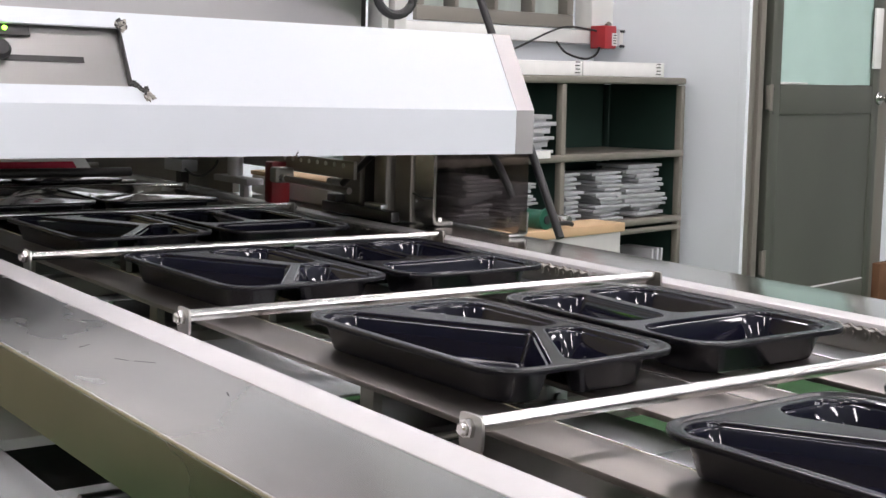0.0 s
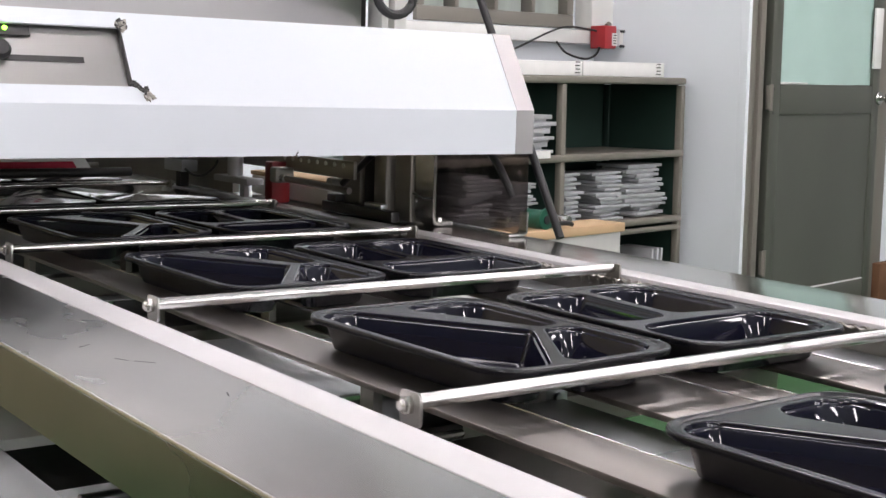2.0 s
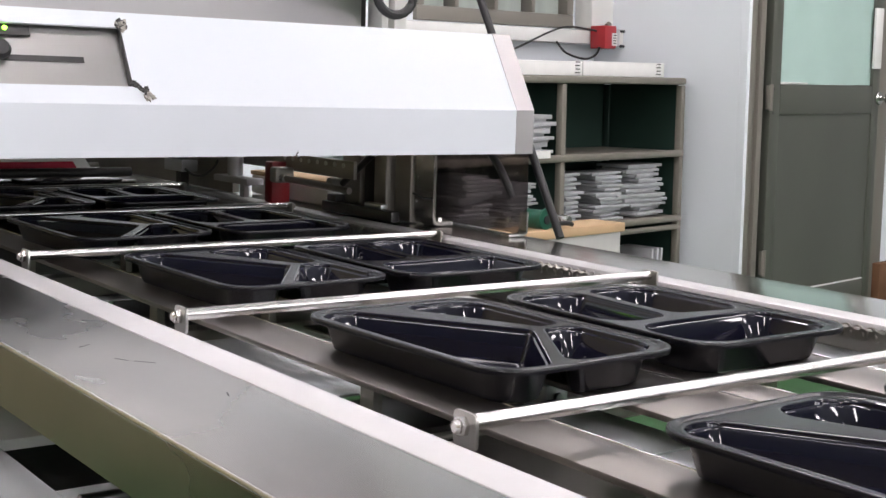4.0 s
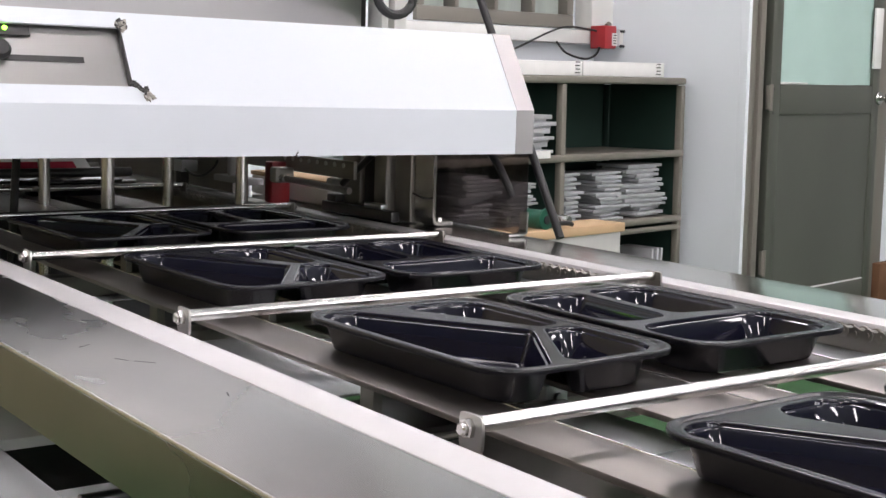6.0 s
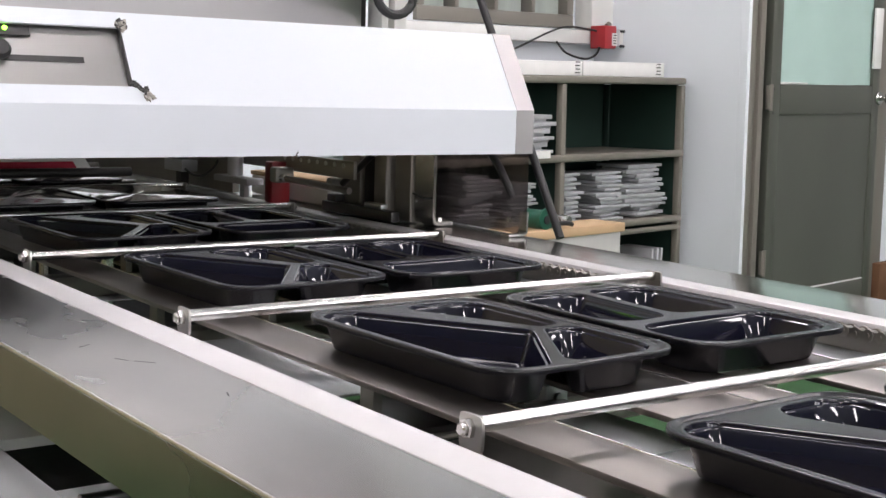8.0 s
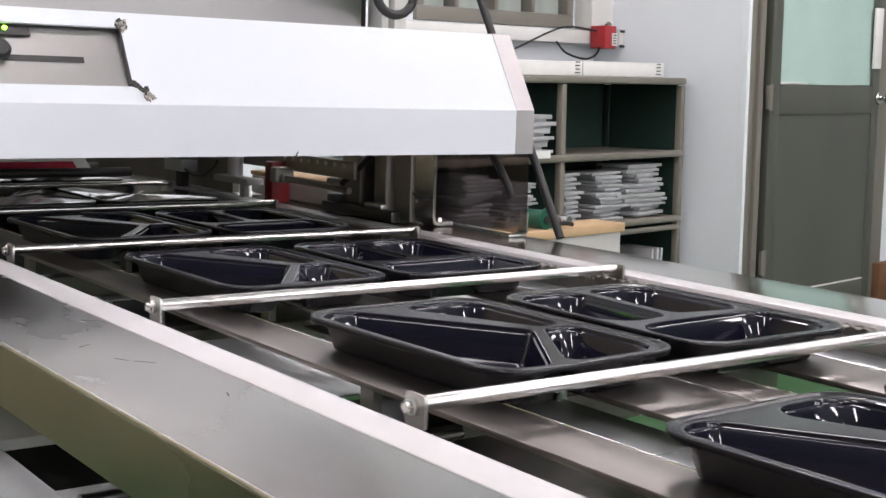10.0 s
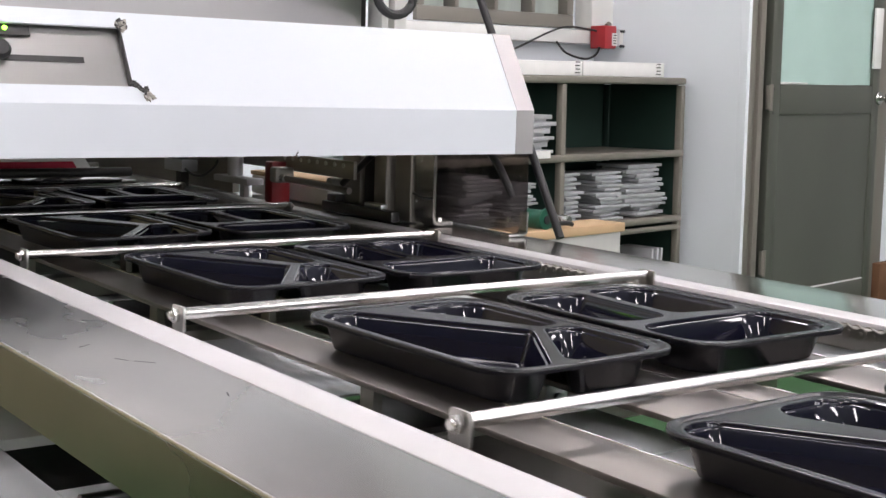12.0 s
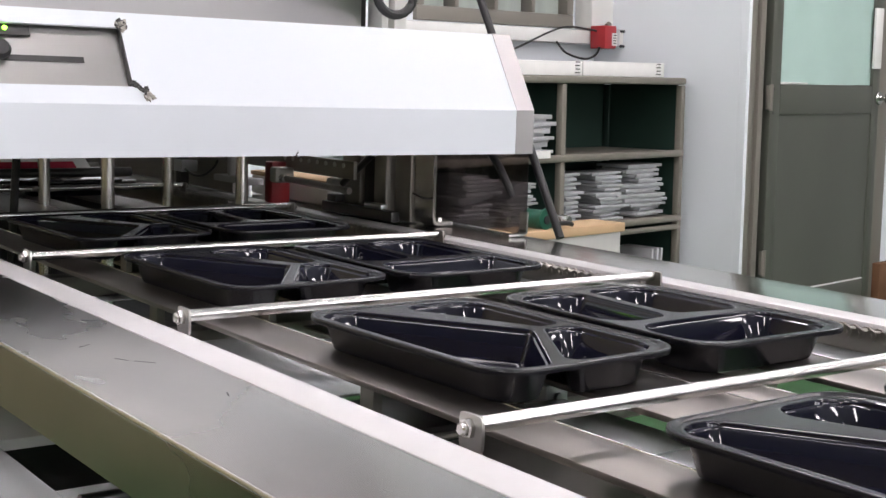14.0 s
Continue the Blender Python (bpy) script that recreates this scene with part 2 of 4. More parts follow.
def build_room():
    solid("floor", box(B(), -4.8, -6.5, -0.1, 9, 7, 0.0), FLOOR_GREEN, "glossy green epoxy workshop floor", "floor", kind="structure")
    solid("ceiling", box(B(), -4.8, -6.5, 3.3, 9, 7, 3.4), CEIL_WHITE, "white painted workshop ceiling", "ceiling", kind="structure")
    st = lambda n, bm, mat, lab: solid(n, bm, mat, lab, "wall", ROOM, kind="structure")
    wx0, wx1, wz0, wz1 = 3.36, 4.26, 1.262, 2.2
    b = B()
    box(b, 0.6, BACK_Y, -0.2, wx0, BACK_Y + 0.15, 3.6)
    # out of view; khaki only to warm the skirt's reflection
    st("wall_back_left", box(B(), -4, BACK_Y, -0.2, 0.598, BACK_Y + 0.15, 3.6), WALL_OLIVE, "unseen back wall, khaki added for the skirt's reflection")
    box(b, wx1, BACK_Y, -0.2, SIDE_X + 0.1, BACK_Y + 0.15, 3.6)
    box(b, wx0, BACK_Y, -0.2, wx1, BACK_Y + 0.15, wz0)
    box(b, wx0, BACK_Y, wz1, wx1, BACK_Y + 0.15, 3.6)
    st("wall_back", b, WALL_WHITE, "pale blue-grey painted back wall behind the shelf")
    st("wall_side", box(B(), SIDE_X, DOOR_Y + 0.002, -0.2, SIDE_X + 0.12, BACK_Y - 0.002, 3.6), WALL_WHITE, "pale painted side wall beside the shelf")
    b = B()
    box(b, 5.612, DOOR_Y, -0.2, 7.6, DOOR_Y + 0.12, 3.6)
    box(b, SIDE_X, DOOR_Y, 2.1, 5.6115, DOOR_Y + 0.12, 3.6)
    st("wall_door", b, WALL_WHITE, "pale painted wall around the door")
    st("wall_right", box(B(), 7.61, -5.6, -0.2, 7.75, 6, 3.6), WALL_GREY, "plain grey wall closing the workshop")
    b = B()
    box(b, -4, -5.6, -0.2, 7.6, -5.5, 1.0)
    box(b, -4, -5.6, 2.4, 7.6, -5.5, 3.6)
    for x0, x1 in ((-4, -2.2), (-0.4, 0.4), (2.2, 3.0), (4.8, 7.6)):
        box(b, x0, -5.6, 1.0, x1, -5.5, 2.4)
    st("wall_front", b, WALL_GREY, "pale wall with windows closing the workshop")
    for i, x in enumerate((-2.2, 0.4, 3.0)):
        w = thing("window_%d" % (i + 2), "daylit workshop window with steel frame", "window", ROOM, kind="structure")
        b = B()
        for a0, a1, c0, c1 in ((x, x + 1.8, 1.0, 1.05), (x, x + 1.8, 2.35, 2.4), (x, x + 0.05, 1.051, 2.349), (x + 1.75, x + 1.8, 1.051, 2.349), (x + 0.875, x + 0.925, 1.051, 2.349)):
            box(b, a0, -5.58, c0, a1, -5.48, c1)
        part("window_frame", b, DOOR_FRAME, w)
        lamp = bpy.data.lights.new("window_light", "AREA")
        lamp.shape, lamp.size, lamp.size_y, lamp.energy, lamp.color = "RECTANGLE", 1.7, 1.3, 20, (1.0, 0.96, 0.97)
        new("window_light", lamp).matrix_basis = ROOM @ pose(x + 0.9, -5.56, 1.7, 90, 0, 0)
    # out of view as well, olive for the same reflection
    st("wall_left", box(B(), -4.15, -5.6, -0.2, -4.01, 6, 3.6), WALL_OLIVE, "unseen left wall, olive added for the skirt's reflection")
    # window in the back wall
    w = thing("window_1", "frosted strip window with taupe metal frame", "window", ROOM, kind="structure")
    b = B()
    box(b, wx0, BACK_Y - 0.02, wz0, wx1, BACK_Y + 0.08, wz0 + 0.055, 0.004)
    box(b, wx0, BACK_Y - 0.02, wz1 - 0.05, wx1, BACK_Y + 0.08, wz1, 0.004)
    box(b, wx0, BACK_Y - 0.02, wz0 + 0.056, wx0 + 0.04, BACK_Y + 0.08, wz1 - 0.051, 0.004)
    box(b, wx1 - 0.04, BACK_Y - 0.02, wz0 + 0.056, wx1, BACK_Y + 0.08, wz1 - 0.051, 0.004)
    part("window_frame", b, DOOR_FRAME, w, "taupe metal window frame")
    for i in range(3):
        x = wx0 + 0.21 + i * 0.22
        part("mullion", box(B(), x, BACK_Y - 0.01, wz0 + 0.056, x + 0.022, BACK_Y + 0.06, wz1 - 0.051, 0.003), DOOR_FRAME, w)
    edges = [wx0 + 0.04, wx0 + 0.21, wx0 + 0.43, wx0 + 0.65, wx1 - 0.018]
    for x0, x1 in zip(edges, edges[1:]):
        part("pane", box(B(), x0 + 0.001, BACK_Y + 0.03, wz0 + 0.056, x1 - 0.023 if x1 < wx1 - 0.02 else x1 - 0.023, BACK_Y + 0.036, wz1 - 0.051), WINDOW_PANE, w, "frosted reeded glass pane")
    solid("ledge", box(B(), 3.2, BACK_Y - 0.09, 1.198, 4.395, BACK_Y - 0.002, 1.253, 0.006), CREAM, "white painted duct running under the window", "trim", ROOM, kind="structure")
    solid("column", box(B(), 4.285, BACK_Y - 0.1, 1.262, 4.44, BACK_Y - 0.004, 3.4, 0.01), CREAM, "white painted corner column", "column", ROOM, kind="structure")
    # door frame and door
    fr = thing("door_frame", "taupe painted steel door frame", "door frame", ROOM, kind="structure")
    b = B()
    box(b, 4.4475, DOOR_Y - 0.03, 0, 4.48, DOOR_Y + 0.1, 2.09, 0.003)
    solid("wall_return", box(B(), SIDE_X, DOOR_Y - 0.032, 0, 4.4465, DOOR_Y + 0.0015, 2.0985), WALL_WHITE, "pale wall edge beside the door frame", "wall", ROOM, kind="structure")
    box(b, 4.482, DOOR_Y - 0.015, 0, 4.515, DOOR_Y + 0.1, 2.09, 0.004)
    box(b, 4.517, DOOR_Y - 0.03, 0, 4.553, DOOR_Y + 0.1, 2.09, 0.004)
    part("jamb", b, DOOR_FRAME, fr)
    # black strip gives the darkness of the open gap
    part("gap_strip", box(B(), 4.5535, DOOR_Y + 0.07, 0, 4.63, DOOR_Y + 0.09, 2.029), RUBBER, fr, "black strip standing in for the dark door gap")
    part("jamb", box(B(), 5.502, DOOR_Y - 0.02, 0, 5.61, DOOR_Y + 0.1, 2.09, 0.004), DOOR_FRAME, fr)
    part("head", box(B(), 4.4475, DOOR_Y - 0.034, 2.03, 5.61, DOOR_Y + 0.1, 2.092, 0.004), DOOR_FRAME, fr)


def build_door():
    d = thing("door_1", "grey-green steel door with teal frosted glass, slightly ajar", "door", ROOM)
    x0, x1, y0, y1 = 4.605, 5.497, DOOR_Y - 0.03, DOOR_Y + 0.01
    zg, zp, zb = 1.04, 0.917, 0.175
    xl, xr = x0 + 0.072, x1 - 0.062
    part("stile", box(B(), x0, y0, 0.02, xl, y1, 2.02, 0.003), DOOR_GREEN, d)
    part("stile", box(B(), xr, y0, 0.02, x1, y1, 2.02, 0.003), DOOR_GREEN, d)
    for z0, z1 in ((zp, zg), (1.9, 2.02), (0.02, zb)):
        part("rail", box(B(), xl + 0.0005, y0, z0, xr - 0.0005, y1, z1, 0.003), DOOR_GREEN, d)
    part("panel", box(B(), xl + 0.0005, y0 + 0.007, zb + 0.0005, xr - 0.0005, y1 - 0.01, zp - 0.0005), DOOR_GREEN, d, "recessed grey-green steel panel")
    part("panel_bead", box(B(), xl + 0.002, y0 + 0.001, zb + 0.0006, xr - 0.002, y0 + 0.0065, zb + 0.005), CREAM, d, "pale sealant bead")
    part("pane", box(B(), xl + 0.0005, y0 + 0.015, zg + 0.001, xr - 0.0005, y0 + 0.022, 1.899), GLASS_TEAL, d, "teal frosted glass pane")
    part("sealant", box(B(), xl + 0.002, y0 + 0.006, zg + 0.0012, xl + 0.22, y0 + 0.014, zg + 0.009, 0.002), CREAM, d, "rough pale sealant under the glass")
    part("push_plate", box(B(), xr - 0.02, y0 - 0.012, 1.115, xr + 0.045, y0 - 0.0005, 1.38, 0.003), PAPER, d, "white push plate")
    for z in (0.925, 1.02):
        part("screw", rod(B(), (x0 + 0.022, y0 + 0.001, z), (x0 + 0.022, y0 - 0.0015, z), 0.006, 10), INK, d)
    k = B()
    rod(k, (x1 - 0.012, y0, 0.985), (x1 - 0.012, y0 - 0.012, 0.985), 0.03, 24, chamfer=0.003)
    rod(k, (x1 - 0.012, y0 - 0.012, 0.985), (x1 - 0.012, y0 - 0.035, 0.985), 0.011, 16)
    bmesh.ops.create_uvsphere(k, u_segments=20, v_segments=12, radius=0.028, matrix=Matrix.Translation((x1 - 0.012, y0 - 0.055, 0.985)) @ Matrix.Diagonal((1, 0.75, 1, 1)))
    part("door_knob", k, CHROME, d, "round chrome door knob")
    for z in (0.27, 0.94):
        h = B()
        box(h, 4.575, y0 - 0.012, z, 4.603, y0 + 0.004, z + 0.095, 0.002)
        rod(h, (4.59, y0 - 0.012, z - 0.006), (4.59, y0 - 0.012, z + 0.1), 0.008, 12)
        part("hinge", h, DOOR_FRAME, d, "taupe painted hinge")
    # room beyond the gap
    solid("backdrop", box(B(), 4.3, DOOR_Y + 0.9, -0.2, 7.4, DOOR_Y + 1.0, 3.4), WALL_WHITE, "pale wall of the next room", "wall", ROOM, kind="structure")


def build_shelf():
    YF, YB = 3.1, 3.5
    s = thing("storage_shelf", "taupe framed storage shelf with dark green boards", "shelf", ROOM)
    xs = (2.92, 3.612, 4.338)
    zs = (1.03, 0.766, 0.505, 0.24)
    for x in xs:
        b = B()
        box(b, x - 0.013, YF, 0.0, x + 0.013, YF + 0.03, 1.03, 0.005)
        part("front_post", b, SHELF_FRAME, s)
        part("back_post", box(B(), x - 0.013, YB - 0.03, 0.0, x + 0.013, YB, 1.03, 0.005), SHELF_GREEN, s)
        part("side_board", box(B(), x - 0.004, YF + 0.032, 0.02, x + 0.004, YB - 0.032, 1.033), SHELF_GREEN, s, "dark green side board")
    part("back_board", box(B(), 2.93, YB + 0.002, 0.02, 4.335, YB + 0.01, 1.05), SHELF_GREEN, s, "dark green back board")
    for i, z in enumerate(zs):
        b = B()
        box(b, xs[0], YF - 0.004, z - 0.02 if i else z + 0.002, xs[2] + 0.014, YF + 0.02, z + 0.008 if i else z + 0.03, 0.009, seg=3)
        part("front_rail", b, SHELF_FRAME, s)
        b = B()
        box(b, xs[0] + 0.014, YF + 0.031, z - 0.005, xs[1] - 0.014, YB - 0.002, z + 0.004)
        box(b, xs[1] + 0.014, YF + 0.031, z - 0.005, xs[2] - 0.014, YB - 0.002, z + 0.004)
        if i == 0:
            b.free()
            b = box(B(), xs[0] - 0.01, YF + 0.022, z + 0.004, xs[2] + 0.014, YB, z + 0.026)
        part("shelf_board", b, SHELF_FRAME, s)
        if i == 2:
            part("under_rail", box(B(), xs[0], YF - 0.002, z - 0.052, xs[2] + 0.012, YF + 0.02, z - 0.030, 0.009, seg=3), SHELF_FRAME, s)
    part("stiffener", box(B(), 3.835, YB - 0.012, 0.78, 3.845, YB - 0.0, 1.0), SHELF_GREEN, s)
    # flat boxes along the top
    p = thing("light_diffuser", "long white slotted lamp diffuser lying on the shelf", "lamp part", ROOM)
    zt = 1.061
    part("body", box(B(), 3.13, 3.16, zt, 3.778, 3.36, zt + 0.052, 0.003), PAPER, p)
    part("body", box(B(), 3.783, 3.16, zt, 4.285, 3.36, zt + 0.055, 0.003), PAPER, p)
    for k in range(4):
        for x in (3.748, 4.243):
            part("slot", box(B(), x - 0.013 + 0.004 * (k % 2), 3.156, zt + 0.009 + k * 0.013, x + 0.012, 3.1595, zt + 0.013 + k * 0.013), INK, p, "dark slot")
    # stacked castings
    rng = random.Random(4)
    def stack(x, y, z0, n, w, d, tilt=8, hmin=0.011, hmax=0.016, slack=0.02):
        z = z0
        for i in range(n):
            h = rng.uniform(hmin, hmax)
            ww, dd = w * rng.uniform(0.6, 1.12), d * rng.uniform(0.8, 1)
            b = B()
            box(b, -ww / 2 + 0.016, -dd / 2 + 0.014, 0, ww / 2 - 0.016, dd / 2 - 0.014, h * 0.36)
            box(b, -ww / 2, -dd / 2, h * 0.36, ww / 2, dd / 2, h, 0.0012)
            m = ROOM @ pose(x + rng.uniform(-slack, slack), y + rng.uniform(-0.01, 0.01), z, 0, 0, rng.uniform(-tilt, tilt))
            solid("metal_plate", b, ALU, "grey cast aluminium tooling plate stacked on the shelf", "plate", m, "plates on the shelf")
            z += h + 0.0006
    stack(3.705, 3.22, 0.513, 11, 0.12, 0.19, 10, 0.013, 0.019, 0.012)
    stack(3.925, 3.2, 0.513, 12, 0.17, 0.17, 9, 0.012, 0.019, 0.015)
    stack(4.17, 3.22, 0.513, 11, 0.24, 0.19, 11, 0.013, 0.020, 0.025)
    stack(3.515, 3.2, 0.774, 6, 0.15, 0.16, 5, 0.018, 0.031, 0.012)
    stack(3.2, 3.22, 0.513, 14, 0.17, 0.2)
    stack(3.42, 3.22, 0.513, 12, 0.16, 0.2)
    stack(3.36, 3.22, 0.774, 5, 0.12, 0.16, hmin=0.02, hmax=0.03)
    for x in (4.2, 4.235, 4.262):
        b = B()
        box(b, -0.006, -0.09, 0, 0.006, 0.09, 0.13, 0.002)
        solid("leaning_plate", b, ALU, "thin metal plate standing in the lower shelf", "plate", ROOM @ pose(x, 3.22, 0.249, 0, 4), "plates on the shelf")
    # price card on the shelf edge
    solid("shelf_label", box(B(), 3.43, 3.09, 0.765, 3.53, 3.0955, 0.792), PAPER, "white card label on the shelf edge", "label", ROOM)


def build_corner_things():
    # red alarm box
    a = thing("alarm_box", "red wall-mounted electrical box with white label", "electrical box", ROOM)
    x0, x1, y0, z0, z1 = 4.276, 4.352, 3.46, 1.178, 1.272
    part("body", box(B(), x0, y0, z0, x1, y0 + 0.08, z1, 0.005), RED_BOX, a)
    part("side_plate", box(B(), x1 + 0.001, y0 + 0.004, z0 + 0.012, x1 + 0.026, y0 + 0.076, z1 - 0.012, 0.002), ZINC, a, "grey side terminal plate")
    part("paper_label", box(B(), x0 + 0.045, y0 - 0.002, z0 + 0.012, x0 + 0.078, y0 - 0.0002, z1 - 0.03), PAPER, a, "white label with dark bars")
    for k in range(4):
        part("print_bar", box(B(), x0 + 0.052, y0 - 0.0035, z0 + 0.02 + k * 0.011, x0 + 0.071, y0 - 0.0022, z0 + 0.024 + k * 0.011), INK, a)
    part("bracket", box(B(), x1 + 0.027, y0 + 0.02, z0 + 0.02, SIDE_X - 0.001, y0 + 0.06, z1 - 0.02, 0.003), CREAM, a, "cream wall bracket")
    for z in (z0 + 0.012, z1 - 0.02):
        part("bolt", rod(B(), (x1 + 0.05, y0 + 0.018, z), (SIDE_X - 0.002, y0 + 0.018, z), 0.006, 10), RUBBER, a)
    part("top_clip", rod(B(), (x0 + 0.06, y0 + 0.04, z1 - 0.001), (x0 + 0.075, y0 + 0.04, z1 + 0.01), 0.012, 12), DOOR_FRAME, a)
    c = B()
    tube(c, arc_path([(3.4, 3.4, 1.09), (3.7, 3.44, 1.16), (3.98, 3.5, 1.237), (4.12, 3.52, 1.262), (4.268, 3.5, 1.25)]), 0.004)
    tube(c, arc_path([(4.04, 3.52, 1.2), (4.08, 3.5, 1.155), (4.17, 3.48, 1.133), (4.24, 3.48, 1.15), (4.28, 3.49, 1.183)]), 0.0045)
    solid("cable", c, RUBBER, "thin black cables hanging from the alarm box", "cable", ROOM)
    # carton behind the conveyor
    k = thing("carton", "grey carton with brown cardboard lid", "box", ROOM)
    part("body", box(B(), 2.55, 2.6, 0, 3.322, 2.72, 0.56, 0.004), CARTON_GREY, k, "pale grey carton body")
    part("lid", box(B(), 2.54, 2.59, 0.561, 3.332, 2.73, 0.59, 0.004), CARD, k, "brown cardboard lid")
    g = thing("cable_tie_roll", "dark green plastic roll on the carton", "roll", ROOM)
    b = B()
    rod(b, (2.965, 2.61, 0.62), (2.965, 2.69, 0.62), 0.029, 20, chamfer=0.006)
    part("roll", b, GREEN_PLASTIC, g)
    part("core", rod(B(), (2.965, 2.60, 0.62), (2.965, 2.70, 0.62), 0.014, 14), RUBBER, g)
    part("flange", rod(B(), (2.965, 2.604, 0.623), (2.965, 2.612, 0.623), 0.033, 20, chamfer=0.002), GREEN_PLASTIC, g)
    t = thing("hand_tool", "chrome hand tool with black handle lying on the carton", "tool", ROOM)
    part("shaft", rod(B(), (2.99, 2.66, 0.6025), (3.10, 2.655, 0.6025), 0.0115, 14, chamfer=0.002), CHROME, t)
    part("head", rod(B(), (3.10, 2.63, 0.607), (3.10, 2.68, 0.607), 0.016, 16, chamfer=0.003), CHROME, t)
    part("collar", rod(B(), (3.075, 2.656, 0.605), (3.085, 2.656, 0.605), 0.0145, 14), STEEL_DULL, t)
    part("handle", tube(B(), arc_path([(2.985, 2.615, 0.5975), (3.03, 2.61, 0.604), (3.07, 2.608, 0.602), (3.09, 2.61, 0.5975)]), 0.007), RUBBER, t, "black rubber handle")
    solid("brown_board", box(B(), 5.535, DOOR_Y - 0.06, 0, 6.4, DOOR_Y - 0.022, 0.235, 0.003), BROWN, "brown board leaning by the door", "board", ROOM)


def build_lamps():
    for i, x in enumerate((-1.6, 0.6, 2.8, 5.0)):
        for y in (-4.3, -2.6, -0.9, 0.8, 2.5):
            l = thing("ceiling_light", "white fluorescent ceiling light, lit", "ceiling light", pose(x, y, 3.0), "ceiling lights")
            b = B()
            box(b, -0.62, -0.09, 0.03, 0.62, 0.09, 0.06, 0.004)
            box(b, -0.02, -0.02, 0.06, 0.02, 0.02, 0.30)
            part("housing", b, CREAM, l)
            part("diffuser", box(B(), -0.59, -0.085, 0.0, 0.59, 0.085, 0.0295, 0.006), TUBE, l, "glowing white diffuser")


# ---------------------------------------------------------------- the machine
PITCH, BAR_Y, BAR_Z = 0.378, 0.5625, 0.8405
XL, XR = 0.2865, 1.0885
DECK_Z = 0.833
HOOD_Y = 1.31


def build_machine():
    m = thing("tray_sealer", "stainless steel tray sealing machine with white hood", "machine")
    # decks and guide strips either side
    for side in (0, 1):
        f = (lambda a, b: (a, b)) if not side else (lambda a, b: (XL + XR - b, XL + XR - a))
        x0, x1 = f(XL, 0.3845)
        b = B()
        r, s_, xe, xi = 0.0035, (1 if side else -1), (x1 if side else x0), (x0 if side else x1)
        line = [(xi, DECK_Z)] + [(xe - s_ * r + s_ * r * math.sin(radians(a)), DECK_Z - r + r * math.cos(radians(a))) for a in range(0, 91, 15)]
        line += [(xe, DECK_Z - 0.047), (xe - s_ * 0.002, DECK_Z - 0.047), (xe - s_ * 0.002, DECK_Z - 0.0045), (xi, DECK_Z - 0.0025)]
        ends = [[b.verts.new((px, py, pz)) for px, pz in line] for py in (-0.9, 3.45)]
        b.faces.new(ends[0])
        b.faces.new(ends[1][::-1])
        bridge(b, ends[0], ends[1])
        part("deck_plate", b, STEEL_FAR if side else STEEL_DECK, m, "folded stainless deck plate with fine scratches")
        if not side:
            # extra rod shaped to draw the highlight line of the fold
            part("edge_glint", rod(B(), (xe - s_ * 0.0012, -0.9, DECK_Z - 0.0012), (xe - s_ * 0.0012, 3.45, DECK_Z - 0.0012), 0.0017, 10), CHROME, m, "added thin rod for the highlight along the fold")
        x0, x1 = f(0.385, 0.417)
        part("guide_strip", box(B(), x0, -0.9, DECK_Z - 0.012, x1, 3.45, DECK_Z + 0.001, 0.002), STRIP_WHITE, m, "white plastic chain guide strip")
        x0, x1 = f(0.3845, 0.4165)
        part("inner_channel", box(B(), x0, -0.9, DECK_Z - 0.06, x1, 3.45, DECK_Z - 0.0125), STEEL_DULL, m)
        # lower frame tubes and legs
        x0, x1 = f(0.30, 0.345)
        for y in (-0.6, 1.9, 2.9):
            part("leg", box(B(), x0, y, 0.0, x1, y + 0.05, 0.785, 0.004), STEEL, m)
    for (x, y, ln, a) in ((0.335, 0.90, 0.012, 35), (0.352, 0.83, 0.016, -50), (0.341, 0.845, 0.012, -65), (0.33, 0.93, 0.007, 20), (0.36, 0.72, 0.01, 70)):
        part("scratch", box(B(), -ln / 2, -0.0005, 0, ln / 2, 0.0005, 0.00012, m=pose(x, y, DECK_Z, 0, 0, a)), DARK, m, "dark scuff mark")
    # slide rails under the trays
    for x0, x1 in ((0.489, 0.5385), (0.612, 0.6975), (0.7005, 0.7405), (0.80, 0.868)):
        part("slide_rail", box(B(), x0, -0.9, 0.8125, x1, 3.45, 0.8173, 0.0012), RAIL, m, "worn stainless slide rail")
        # thin rod added along each rail for its bright edge
        part("rail_edge", rod(B(), (x1 - 0.0006, -0.9, 0.8171), (x1 - 0.0006, 3.45, 0.8171), 0.0009, 8), CHROME, m, "thin bright rod along the rail edge")
        for y in (-0.35, 0.0, 0.41, 0.78, 1.17, 1.55):
            part("rail_post", box(B(), x0 + 0.022, y + 0.006, 0.7792, x0 + 0.03, y + 0.024, 0.8124), STEEL_DULL, m)
    for y in (-0.35, 0.0, 0.41, 0.78, 1.17, 1.55):
        part("cross_member", box(B(), 0.418, y, 0.752, 0.957, y + 0.03, 0.779, 0.002), STEEL_DULL, m)
    # pans, housings and shade sheets below the rails
    part("pan_plate", box(B(), 0.42, 0.836, 0.787, 0.568, 1.075, 0.789, 0.001), BED, m, "pale zinc pan plate")
    part("pan_plate", box(B(), 0.42, 1.53, 0.748, 0.65, 1.70, 0.75, 0.001), PAN, m, "pale zinc pan plate")
    part("pan_plate", box(B(), 0.598, 0.599, 0.787, 0.661, 0.748, 0.789, 0.0008), BED, m, "pale bed plate between the rails")
